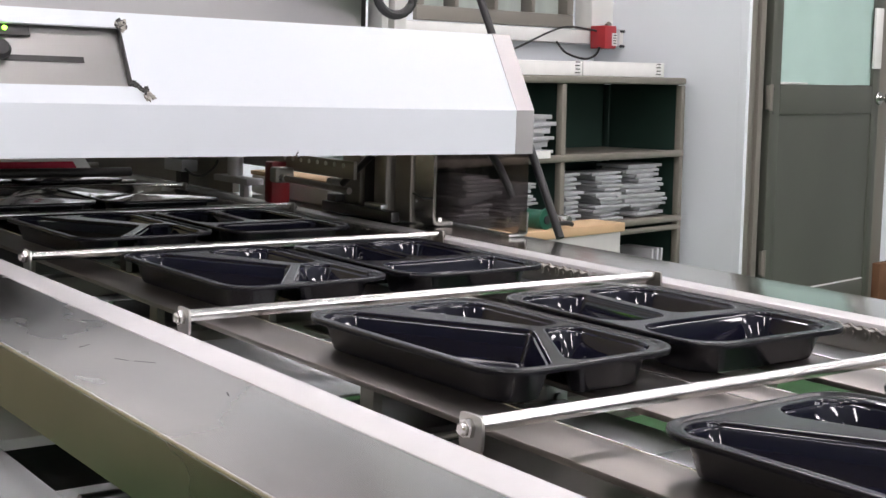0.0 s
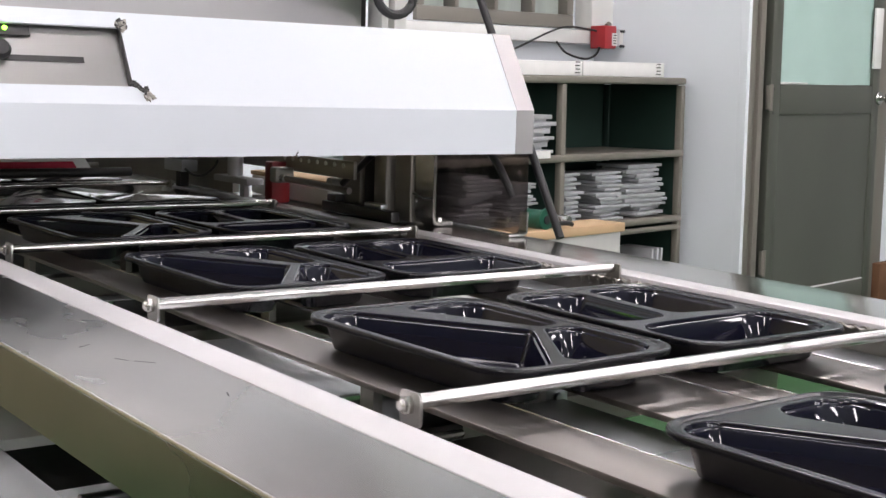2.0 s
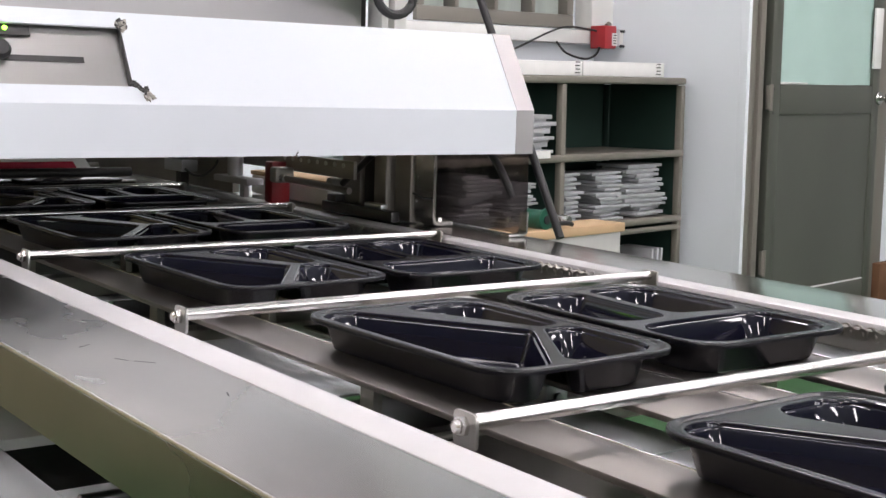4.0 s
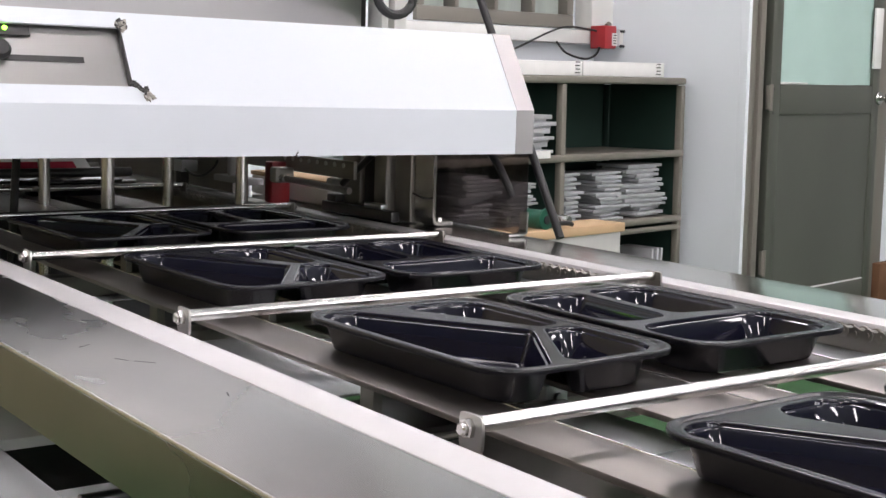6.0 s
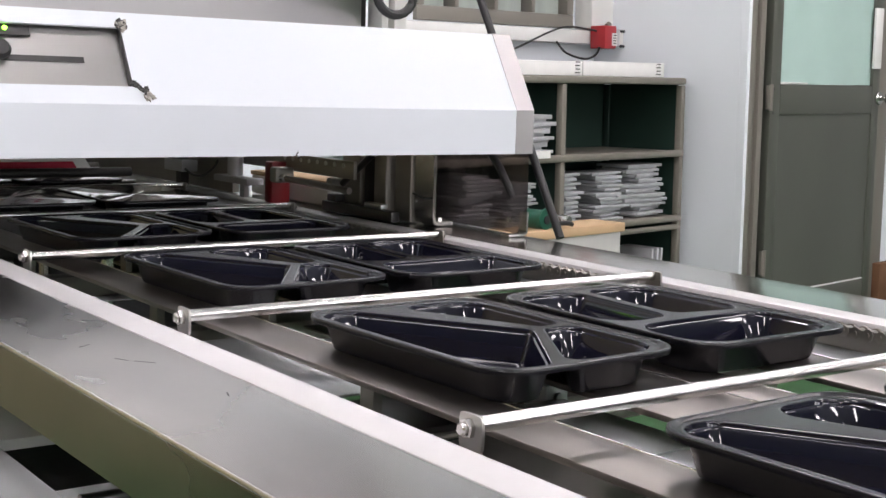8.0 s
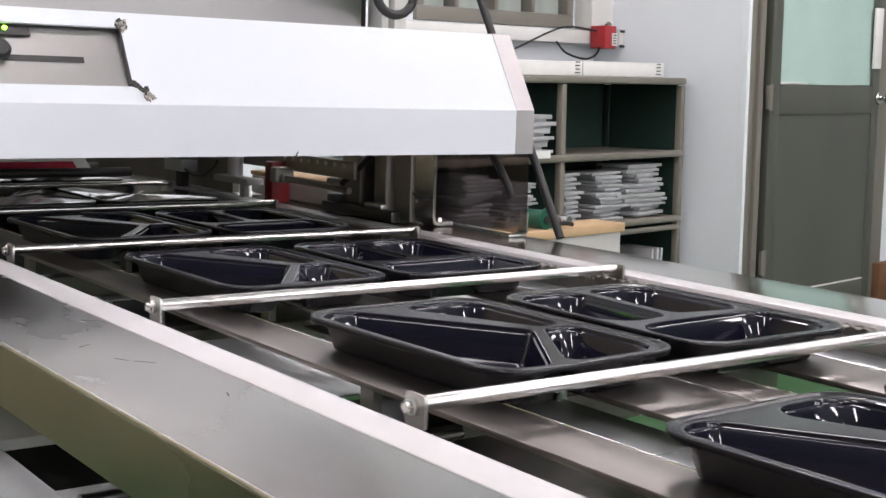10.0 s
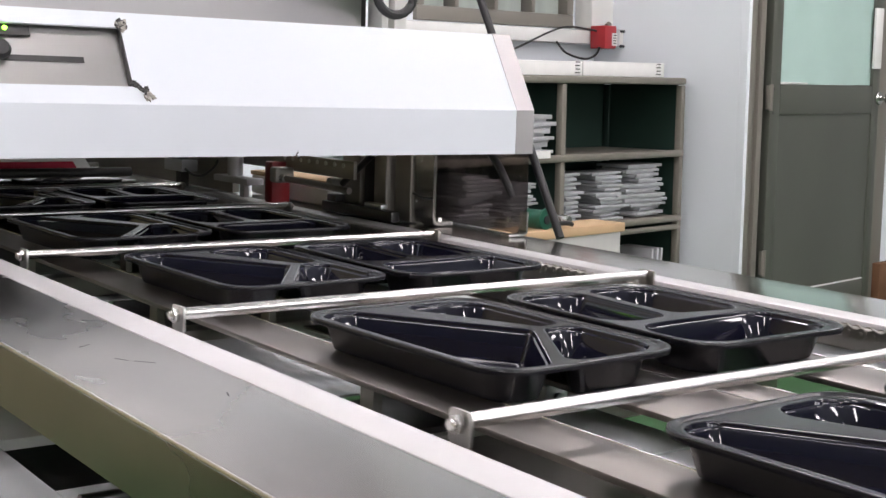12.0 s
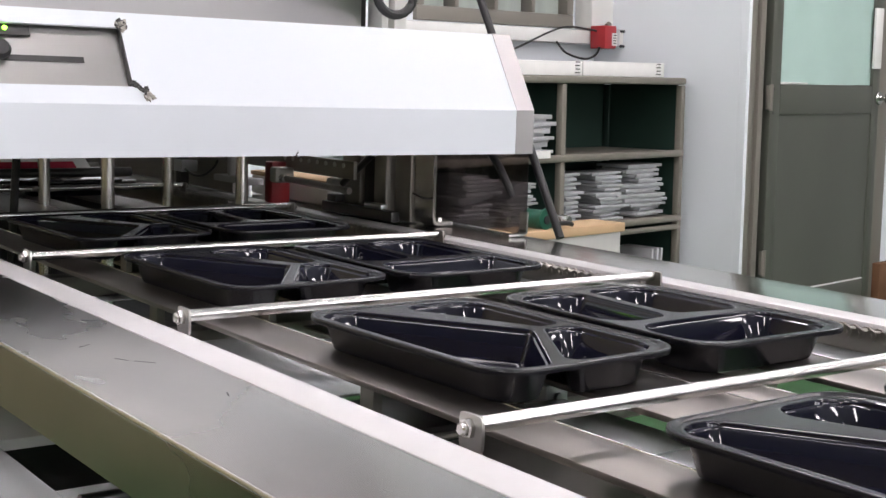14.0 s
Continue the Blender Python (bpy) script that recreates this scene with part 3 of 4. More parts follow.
    part("pan_plate", box(B(), 0.570, 0.85, 0.787, 0.690, 1.035, 0.789, 0.0008), BED, m, "pale bed plate between the rails")
    for y0, y1 in ((0.5665, 0.595), (0.5415, 0.5635), (0.40, 0.5385), (-0.9, 0.397)):
        part("bed_plate", box(B(), 0.56, y0, 0.785, 0.70, y1, 0.789, 0.0008), PAN, m, "pale grey bed plate between the rails")
    b = box(B(), 0.645, 0.748, 0.772, 0.668, 0.775, 0.800, 0.002)
    rod(b, (0.656, 0.7475, 0.79), (0.656, 0.744, 0.79), 0.004, 12)
    part("bed_bracket", b, ZINC, m, "small zinc bed bracket")
    part("channel_floor", box(B(), 0.418, -0.9, 0.770, 0.60, 0.738, 0.773, 0.001), STEEL_DULL, m, "stained steel channel floor")
    part("channel_rod", rod(B(), (0.42, 0.715, 0.785), (0.54, 0.715, 0.785), 0.003, 10), STEEL, m)
    part("channel_block", box(B(), 0.440, 0.548, 0.7735, 0.4885, 0.585, 0.795, 0.002), STEEL_DULL, m)
    part("channel_stud", rod(B(), (0.481, 0.505, 0.7735), (0.481, 0.505, 0.797), 0.003, 10), CHROME, m)
    part("pan_plate", box(B(), 0.74, 0.1, 0.732, 0.80, 1.3, 0.734, 0.001), PAN, m, "pale zinc pan plate")
    # dark colour here is the shadow between chain plate and rail
    part("pan_plate", box(B(), 0.872, -0.9, 0.745, 0.957, 1.6, 0.747, 0.001), DARK, m, "dark sheet for the shadowed gap below the chain")
    part("chain_plate", box(B(), 0.908, -0.9, 0.8045, 0.9565, 1.7, 0.807, 0.0008), ZINC, m, "pale zinc plate under the chain")
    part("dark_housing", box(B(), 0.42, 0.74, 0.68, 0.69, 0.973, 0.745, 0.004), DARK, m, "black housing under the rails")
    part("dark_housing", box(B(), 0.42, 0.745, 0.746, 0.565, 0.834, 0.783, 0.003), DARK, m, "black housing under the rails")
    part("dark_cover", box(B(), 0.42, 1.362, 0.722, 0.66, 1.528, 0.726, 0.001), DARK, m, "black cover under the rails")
    # dark sheet, stands in for the shade under the trays
    part("under_sheet", box(B(), 0.46, 0.5, 0.655, 0.70, 1.24, 0.659), DARK, m, "dark sheet standing in for shade below the rails")
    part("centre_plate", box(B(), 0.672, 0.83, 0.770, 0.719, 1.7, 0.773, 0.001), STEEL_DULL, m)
    # dark sheet, stands in for the shade between tray and rail
    part("gap_sheet", box(B(), 0.85, 0.98, 0.70, 0.957, 1.7, 0.704), DARK, m, "dark sheet standing in for shade below the rails")
    part("pan_bracket", box(B(), 0.47, 0.70, 0.735, 0.50, 0.73, 0.775, 0.002), STEEL_DULL, m)
    part("pan_bolt", rod(B(), (0.53, 1.08, 0.7505), (0.53, 1.08, 0.757), 0.006, 6), DARK, m)
    part("lower_tie", rod(B(), (0.3, 0.62, 0.73), (1.08, 0.62, 0.73), 0.006, 14), STEEL, m)
    # low shelf seen past the near skirt
    part("shelf_rail", box(B(), 0.24, -0.9, 0.57, 0.448, 3.45, 0.60, 0.004), PAN, m, "pale grey lower shelf rail")
    part("shelf_plate", box(B(), 0.4485, 1.50, 0.585, 0.70, 3.2, 0.598), CREAM, m, "white lower shelf plate")
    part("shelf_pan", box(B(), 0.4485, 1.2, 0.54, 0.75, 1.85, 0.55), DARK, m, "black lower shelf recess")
    part("shelf_plate", box(B(), 0.4485, 1.15, 0.585, 0.70, 1.288, 0.598), PAN, m)
    part("shelf_rod", rod(B(), (0.449, 1.22, 0.606), (0.70, 1.22, 0.606), 0.007, 14), STEEL, m)
    part("shelf_plate", box(B(), 0.4485, 0.6, 0.585, 0.70, 1.13, 0.598), PAN, m)
    return m


def hood_parts(m):
    h = new("hood")
    h.parent = m
    tagged(h, "white enamelled folded hood, window corner torn")
    y0, z0, z1, y2, z2 = HOOD_Y, 0.941, 0.9968, 1.367, 1.094
    t = 0.003
    xw = XR - 0.028
    # vertical front
    part("front_panel", box(B(), XL, y0, z0, xw, y0 + t, z1), HOOD_WHITE, h)
    # sloping face with the window opening
    sl = Vector((0, y2 - y0, z2 - z1))
    ln = sl.length
    sl.normalize()
    ang = math.degrees(math.atan2(sl.z, sl.y))
    M = pose(0, y0, z1, ang, 0, 0)
    ox0, ox1, v0, v1 = 0.31, 0.546, 0.0215, 0.0935
    b = B()
    box(b, XL, 0, -t, ox0, ln, 0, m=M)
    box(b, ox1, 0, -t, xw, ln, 0, m=M)
    box(b, ox0, 0, -t, ox1, v0, 0, m=M)
    box(b, ox0, v1, -t, ox1, ln, 0, m=M)
    part("sloping_panel", b, HOOD_WHITE, h)
    part("top_panel", box(B(), XL, y2, z2 - t, xw, 1.62, z2), HOOD_WHITE, h)
    # torn corners of the window film
    rng = random.Random(9)
    for (u, v, n, w, mat) in ((0.550, 0.096, 12, 0.0075, STEEL_DULL), (0.549, 0.095, 9, 0.006, DARK), (0.549, 0.024, 9, 0.004, DARK), (0.5555, 0.0165, 10, 0.0045, DARK), (0.561, 0.009, 9, 0.005, STEEL_DULL)):
        b = B()
        for k in range(n):
            cx, cy = u + rng.gauss(0, w * 0.6), v + rng.gauss(0, w * 0.6)
            a0 = rng.uniform(0, 6.28)
            pts = []
            for q in range(5):
                r_ = rng.uniform(0.0008, 0.0042)
                pts.append((cx + r_ * math.cos(a0 + q * 1.2566), cy + r_ * math.sin(a0 + q * 1.2566), 0.0005 + rng.uniform(0, 0.0025)))
            low = [b.verts.new(M @ Vector((p[0], p[1], 0.0003))) for p in pts]
            top = [b.verts.new(M @ Vector(p)) for p in pts]
            b.faces.new(low[::-1])
            b.faces.new(top)
            bridge(b, low, top)
        tagged(part("torn_scrap", b, mat, h, "dark torn scraps at the window corner", smooth=False), kind="stuff")
    part("window_edge", box(B(), ox1 - 0.0015, v0, -t - 0.004, ox1 + 0.0002, v1, 0.0006, m=M), DARK, h, "dark window edge")
    part("loose_thread", tube(B(), arc_path([(0.7393, 1.307, 0.946), (0.7372, 1.307, 0.9421), (0.7409, 1.307, 0.9389)], 5), 0.0008, 6), DARK, h, "dark loose thread on the hood edge")
    # steel end trim
    b = B()
    box(b, xw - 0.0006, y0 - 0.0007, z0, XR, y0 - 0.0001, z1 + 0.0003)
    box(b, xw - 0.0006, 0, 0.0001, XR, ln, 0.0008, m=M)
    part("end_trim", b, TRIM, h, "satin stainless end trim")
    part("top_trim", box(B(), xw, y2, z2 - t, XR, 1.62, z2 + 0.001), STEEL, h)
    # plate seen through the window
    part("inner_plate", box(B(), XL, 0.0, -0.0105, 0.75, ln, -0.0075, m=M), STEEL_BODY, h, "satin steel plate behind the window")
    part("slot", box(B(), 0.40, 0.0525, -0.0073, 0.5015, 0.0595, -0.0068, m=M), DARK, h, "narrow dark slot")
    k = B()
    rod(k, M @ Vector((0.413, 0.063, -0.007)), M @ Vector((0.413, 0.063, 0.003)), 0.012, 20, chamfer=0.003)
    part("knob", k, RUBBER, h, "black clamping knob")
    part("control_box", box(B(), 0.36, 0.081, -0.007, 0.449, 0.0932, -0.004, 0.001, m=M), DARK, h, "dark sensor housing")
    part("status_led", rod(B(), M @ Vector((0.4228, 0.0885, -0.0039)), M @ Vector((0.4228, 0.0885, -0.002)), 0.0024, 10), LED_GREEN, h, "glowing green status light")
    # polished side sheet with foot
    b = prism(B(), [(y0 + 0.004, DECK_Z + 0.0015), (1.548, DECK_Z + 0.0015), (1.548, 1.088), (1.372, 1.088), (y0 + 0.004, 0.992)], XR - 0.004, XR - 0.0015)
    part("side_guard", b, SMOKED, h, "smoked clear acrylic side guard")
    b = B()
    bent(b, [(XR - 0.0045 - 0.0014, DECK_Z + 0.032), (XR - 0.0059, DECK_Z + 0.0025), (XR - 0.036, DECK_Z + 0.0025)], 0.0026, y0 - 0.003, y0 + 0.012, 0.007)
    part("foot", b, CHROME, h, "bent polished foot of the guard")
    part("screw", rod(B(), (XR - 0.0045, 1.345, 0.852), (XR - 0.008, 1.345, 0.852), 0.004, 12), CHROME, h)


def machine_interior(m):
    # L bracket
    b = bent(B(), [(1.031, 0.955), (1.031, DECK_Z + 0.004), (1.063, DECK_Z + 0.004)], 0.005, 1.445, 1.49, 0.008)
    part("hood_bracket", b, CHROME, m, "bent stainless hood bracket")
    part("cable_tie", tube(B(), arc_path([(1.012, 1.47, 0.878), (1.02, 1.455, 0.872), (1.034, 1.458, 0.872), (1.04, 1.462, 0.876)]), 0.0015, 8), RUBBER, m, "thin black cable tie")
    part("bracket_screw", rod(B(), (1.05, 1.46, DECK_Z + 0.0046), (1.05, 1.46, DECK_Z + 0.011), 0.005, 6), CHROME, m)
    # right-hand posts
    for x0, x1, y0, y1, mat in ((1.015, 1.05, 1.612, 1.662, STEEL_DULL), (1.022, 1.05, 1.575, 1.611, DARK), (1.012, 1.03, 1.538, 1.57, STEEL_DULL), (1.024, 1.052, 1.494, 1.534, STEEL_DULL)):
        part("frame_post", box(B(), x0, y0, DECK_Z + 0.001, x1, y1, 1.088, 0.003), mat, m)
    part("base_rail", box(B(), 0.997, 1.50, DECK_Z + 0.001, 1.0115, 1.69, DECK_Z + 0.016, 0.002), DARK, m, "dark base rail of the posts")
    part("post_block", box(B(), 0.994, 1.645, DECK_Z + 0.0165, 1.0115, 1.67, DECK_Z + 0.028, 0.002), DARK, m)
    part("post_foot", box(B(), 0.999, 1.53, DECK_Z + 0.0165, 1.0115, 1.575, DECK_Z + 0.024, 0.002), ZINC, m)
    # perforated bar
    b = B()
    box(b, 0.997, 1.60, 0.886, 1.003, 2.2, 0.912, 0.001)
    part("perforated_bar", b, STEEL_DULL, m)
    for k in range(8):
        y = 1.628 + k * 0.025
        # white disc on the bar paints the brightness seen through each hole
        part("hole_disc", rod(B(), (0.9955, y, 0.905), (0.9968, y, 0.905), 0.0035, 12), PAPER, m, "white disc for the bright background through a hole")
    part("strut", rod(B(), (1.008, 1.565, 0.926), (1.008, 1.648, 0.877), 0.005, 12), DARK, m)
    part("strut_knuckle", rod(B(), (0.992, 1.66, 0.876), (1.01, 1.66, 0.876), 0.009, 16), STEEL_DULL, m)
    # red stop block and linkage
    part("red_block", box(B(), 0.972, 1.80, DECK_Z + 0.001, 1.005, 1.825, 0.899, 0.003), RED, m, "red painted stop block")
    part("link_plate", box(B(), 0.965, 1.775, 0.868, 0.998, 1.797, 0.892, 0.004), STEEL_DULL, m)
    part("link_rod", rod(B(), (0.978, 1.785, 0.876), (0.99, 1.60, 0.870), 0.005, 12), STEEL_DULL, m)
    part("link_bolt", rod(B(), (0.975, 1.774, 0.876), (0.975, 1.765, 0.876), 0.006, 6), STEEL, m)
    part("cream_block", box(B(), 1.03, 1.70, DECK_Z + 0.001, 1.085, 1.98, DECK_Z + 0.032, 0.003), CREAM, m, "cream cable trunking")
    part("block_cover", box(B(), 1.028, 1.70, DECK_Z + 0.0325, 1.087, 1.98, DECK_Z + 0.040, 0.002), CARD, m, "pale wooden cover board")
    # far machinery in the dark of the tunnel
    part("sensor_plate", box(B(), 0.962, 1.865, 0.857, 0.992, 1.985, 0.867, 0.001), ALU, m, "pale machined sensor plate")
    part("sensor_post", box(B(), 0.975, 1.90, DECK_Z + 0.0015, 0.985, 1.915, 0.8565), ZINC, m)
    part("sensor_body", rod(B(), (0.977, 1.935, 0.8675), (0.977, 1.935, 0.945), 0.013, 18, chamfer=0.002), ALU, m, "cylindrical sensor")
    part("valve_block", box(B(), 0.955, 2.095, 0.862, 0.985, 2.17, 0.882, 0.002), ALU, m, "small aluminium valve block")
    part("valve_cap", box(B(), 0.953, 2.12, 0.8825, 0.98, 2.15, 0.90, 0.002), DARK, m)
    part("valve_post", box(B(), 0.965, 2.12, DECK_Z + 0.0015, 0.98, 2.14, 0.8615), DARK, m)
    part("sensor_cable", tube(B(), arc_path([(0.962, 2.1, 0.868), (0.96, 2.06, 0.860), (0.96, 2.02, 0.862), (0.965, 1.992, 0.876), (0.97, 1.985, 0.89)]), 0.002, 8), RUBBER, m, "thin black sensor cable")
    for z, y in ((0.86, 2.6), (0.872, 2.75), (0.845, 2.5), (0.89, 2.9)):
        part("tunnel_rod", rod(B(), (0.42, y, z), (0.96, y, z), 0.007, 12), STEEL_DULL, m)
    part("tunnel_beam", box(B(), 0.42, 2.60, 0.905, 0.96, 2.64, 0.93, 0.003), DARK, m)
    part("upper_die", box(B(), 0.42, 1.64, 0.994, 1.0, 2.11, 1.085, 0.004), DARK, m, "dark upper sealing head")
    part("tunnel_side", box(B(), 1.0, 1.99, DECK_Z + 0.001, 1.012, 3.1, 0.93), STEEL_DULL, m, "grey steel side wall of the tunnel")
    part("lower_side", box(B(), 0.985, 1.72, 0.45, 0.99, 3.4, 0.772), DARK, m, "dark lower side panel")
    # added panel: shuts light out of the tunnel, whose back is open
    part("tunnel_back_shade", box(B(), 0.42, 2.75, 0.45, 0.984, 2.76, 0.93), DARK, m, "added dark panel shading the open tunnel back")
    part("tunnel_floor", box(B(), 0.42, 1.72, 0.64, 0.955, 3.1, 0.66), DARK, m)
    f = new("film_web")
    f.parent = m
    tagged(f, "printed lidding film web")
    slope = pose(0, 2.17, 0.858, 28)
    part("film_sheet", box(B(), 0.44, 0, 0, 0.825, 0.45, 0.0005, m=slope), FILM_WHITE, f)
    for x0, x1, v0, v1 in ((0.62, 0.80, 0.012, 0.034), (0.47, 0.56, 0.02, 0.05), (0.50, 0.78, 0.16, 0.19)):
        part("film_print", box(B(), x0, v0, 0.0007, x1, v1, 0.0011, m=slope), FILM_RED, f, "red printed band")
    for v in (0.10, 0.13, 0.24):
        part("print_bar", box(B(), 0.50, v, 0.0007, 0.76, v + 0.006, 0.0011, m=slope), INK, f, "dark print line")
    for y, z in ((2.165, 0.892), (2.24, 0.835), (2.30, 0.822)):
        part("guide_rod", rod(B(), (0.43, y, z), (0.93, y, z), 0.0035, 12), CHROME, f, "thin polished guide rod")
    part("film_roller", rod(B(), (0.43, 2.115, 0.862), (0.87, 2.115, 0.862), 0.008, 16), DARK, f)
    # upper body of the machine
    part("upper_body", box(B(), XL, 1.62, 1.10, 1.018, 2.7, 1.75, 0.004), STEEL_BODY, m, "satin steel upper cabinet")
    part("upper_seam", box(B(), 1.019, 1.66, 1.09, 1.05, 2.0, 1.7, 0.002), DARK, m)
    part("upright", box(B(), 1.052, 1.62, 1.09, 1.064, 1.66, 1.7, 0.002), CREAM, m)
    part("upright", box(B(), 1.074, 1.62, 1.09, 1.096, 1.66, 1.7, 0.002), CREAM, m)
    # strut leaning against the outside
    part("gas_strut", rod(B(), (1.110, 1.272, 0.834), (1.110, 1.494, 1.20), 0.0056, 16), RUBBER, m, "black strut on the outside")
    part("hose", tube(B(), arc_path([(1.06, 1.40, 0.975), (1.06, 1.375, 0.95), (1.06, 1.345, 0.925), (1.062, 1.325, 0.90), (1.068, 1.322, 0.885)]), 0.005), RUBBER, m, "black air hose")
    c = B()
    tube(c, [(1.058 + 0.032 * math.cos(a * 0.2618), 1.595, 1.155 + 0.031 * math.sin(a * 0.2618)) for a in range(0, 25)], 0.0068, 10)
    part("cable_coil", c, RUBBER, m, "coil of black cable")


def chain_mesh(x, z):
    """Roller chain with 12.7 mm pitch."""
    p = 0.0127
    b = B()
    n = 250
    for i in range(n):
        y = -1.1 + i * p
        rod(b, (x - 0.0036, y, z), (x + 0.0036, y, z), 0.0042, 10)
        w = 0.0046 if i % 2 else 0.0062
        for s in (-1, 1):
            for c in (y, y + p):
                rod(b, (x + s * w - 0.0006, c, z), (x + s * w + 0.0006, c, z), 0.0054, 12)
            box(b, x + s * w - 0.0005, y, z - 0.0034, x + s * w + 0.0005, y + p, z + 0.0034)
        rod(b, (x - 0.0080, y, z), (x + 0.0080, y, z), 0.0022, 6)
    return b


def pusher_bar(m):
    """One cross bar, at its rest place over y = 0."""
    p = new("pusher_bar")
    p.parent = m
    tagged(p, "ground steel pusher bar on chain brackets")
    part("bar_rod", rod(B(), (0.4335, 0, BAR_Z), (0.947, 0, BAR_Z), 0.0047, 24), CHROME, p)
    for x, s in ((0.4315, -1), (0.949, 1)):
        b = B()
        pts = []
        for cx, cz, a0 in ((0.007, BAR_Z + 0.0035, 0), (-0.007, BAR_Z + 0.0035, 90), (-0.007, BAR_Z - 0.0105, 180), (0.007, BAR_Z - 0.0105, 270)):
            for k in range(4):
                a = radians(a0 + k * 30)
                pts.append((cx + 0.0035 * math.cos(a), cz + 0.0035 * math.sin(a)))
        if s > 0:
            pts = [(py, min(pz, BAR_Z + 0.0048)) for py, pz in pts]
        prism(b, pts, x - 0.001, x + 0.001)
        part("bracket", b, STEEL if s < 0 else STEEL_DULL, p, "rounded stainless bracket")
        b = B()
        rod(b, (x + s * 0.001, 0, BAR_Z - 0.001), (x + s * 0.0055, 0, BAR_Z - 0.001), 0.0062, 6, chamfer=0.0008)
        rod(b, (x + s * 0.0055, 0, BAR_Z - 0.001), (x + s * 0.0085, 0, BAR_Z - 0.001), 0.0042, 14, chamfer=0.0012)
        part("bolt", b, CHROME if s < 0 else STEEL_DULL, p, "bolt head")
    return p


# ---------------------------------------------------------------- trays
TRAY_W, TRAY_L, TRAY_H, RIM_Z = 0.178, 0.2555, 0.028, 0.8455
TRAY_Y, TRAY_X, TRAY_YAW = 0.638, (0.5125, 0.7035), (1.8, 0.4)


def rounded(poly, radii, inset, z, n=9):
    """Outline of a convex polygon (counter-clockwise) moved inwards, with round corners."""
    k = len(poly)
    P = [Vector(p) for p in poly]
    moved = []
    for i in range(k):
        a, b, c = P[i - 1], P[i], P[(i + 1) % k]
        d0, d1 = (b - a).normalized(), (c - b).normalized()
        n0, n1 = Vector((-d0.y, d0.x)), Vector((-d1.y, d1.x))
        s = (n0 + n1) / (1 + n0.dot(n1))
        moved.append(b + s * inset)
    out = []
    for i in range(k):
        a, b, c = moved[i - 1], moved[i], moved[(i + 1) % k]
        r = max(radii[i] - inset * 0.6, 0.004)
        d0, d1 = (a - b).normalized(), (c - b).normalized()
        half = math.acos(max(-1, min(1, d0.dot(d1)))) / 2
        t = r / math.tan(half)
        p0, p1 = b + d0 * t, b + d1 * t
        cen = b + (d0 + d1).normalized() * (r / math.sin(half))
        a0 = math.atan2(p0.y - cen.y, p0.x - cen.x)
        a1 = math.atan2(p1.y - cen.y, p1.x - cen.x)
        da = (a1 - a0 + math.pi) % math.tau - math.pi
        for j in range(n):
            a_ = a0 + da * j / (n - 1)
            out.append((cen.x + r * math.cos(a_), cen.y + r * math.sin(a_), z))
    return out


def bridge(bm, l0, l1):
    n = len(l0)
    for i in range(n):
        bm.faces.new((l0[i], l0[(i + 1) % n], l1[(i + 1) % n], l1[i]))


TYPE_A = (([(0.011, 0.012), (0.055, 0.012), (0.1265, 0.112), (0.048, 0.2445), (0.011, 0.2445)], (0.026, 0.011, 0.011, 0.012, 0.018)),
          ([(0.1385, 0.1185), (0.167, 0.1235), (0.167, 0.2445), (0.085, 0.2445)], (0.009, 0.014, 0.030, 0.018)),
          ([(0.0665, 0.012), (0.167, 0.012), (0.167, 0.1135), (0.136, 0.1135)], (0.011, 0.030, 0.015, 0.012)))
TYPE_B = (([(0.011, 0.012), (0.167, 0.012), (0.167, 0.101), (0.097, 0.0975), (0.011, 0.094)], (0.032, 0.030, 0.020, 0.09, 0.030)),
          ([(0.011, 0.104), (0.078, 0.1115), (0.0875, 0.2445), (0.011, 0.2445)], (0.028, 0.020, 0.020, 0.028)),
          ([(0.087, 0.1175), (0.167, 0.1075), (0.167, 0.2445), (0.0965, 0.2445)], (0.016, 0.020, 0.030, 0.020)))


def rim_mesh(cells):
    """Flange with a rolled edge and three openings."""
    bm = B()
    W, L = TRAY_W, TRAY_L
    rect, rr = [(0, 0), (W, 0), (W, L), (0, L)], (0.033,) * 4
    loops = [[bm.verts.new(p) for p in rounded(rect, rr, i, z)] for i, z in
             ((0.0004, -0.0040), (0, -0.0014), (0.0005, -0.0002), (0.0016, 0.0004), (0.0034, 0.0002), (0.0052, -0.0012))]
    for a, b in zip(loops, loops[1:]):
        bridge(bm, a, b)
    inner = loops[-1]
    ring = [bm.edges.get((inner[i], inner[(i + 1) % len(inner)])) for i in range(len(inner))]
    for poly, radii in cells:
        top = [bm.verts.new(p) for p in rounded(poly, radii, 0, -0.0012)]
        ring += [bm.edges.new((top[i], top[(i + 1) % len(top)])) for i in range(len(top))]
    bmesh.ops.triangle_fill(bm, use_beauty=True, edges=ring)
    return bm


def cell_mesh(poly, radii):
    """One sunk compartment with slanting walls."""
    bm = B()
    ls = [[bm.verts.new(p) for p in rounded(poly, radii, i, z)] for i, z in
          ((0, -0.0012), (0.0008, -0.0014), (0.0013, -0.0024), (0.0017, -0.0044), (0.0026, -0.0050), (0.0031, -0.0058), (0.0078, -0.0225), (0.0090, -0.0258), (0.0120, 0.0014 - TRAY_H))]
    for a, b in zip(ls, ls[1:]):
        bridge(bm, a, b)
    mid = [[bm.verts.new(p) for p in rounded(poly, radii, 0.0150, 0.0016 - TRAY_H)]]
    bridge(bm, ls[-1], mid[0])
    bm.faces.new(mid[0])
    return bm


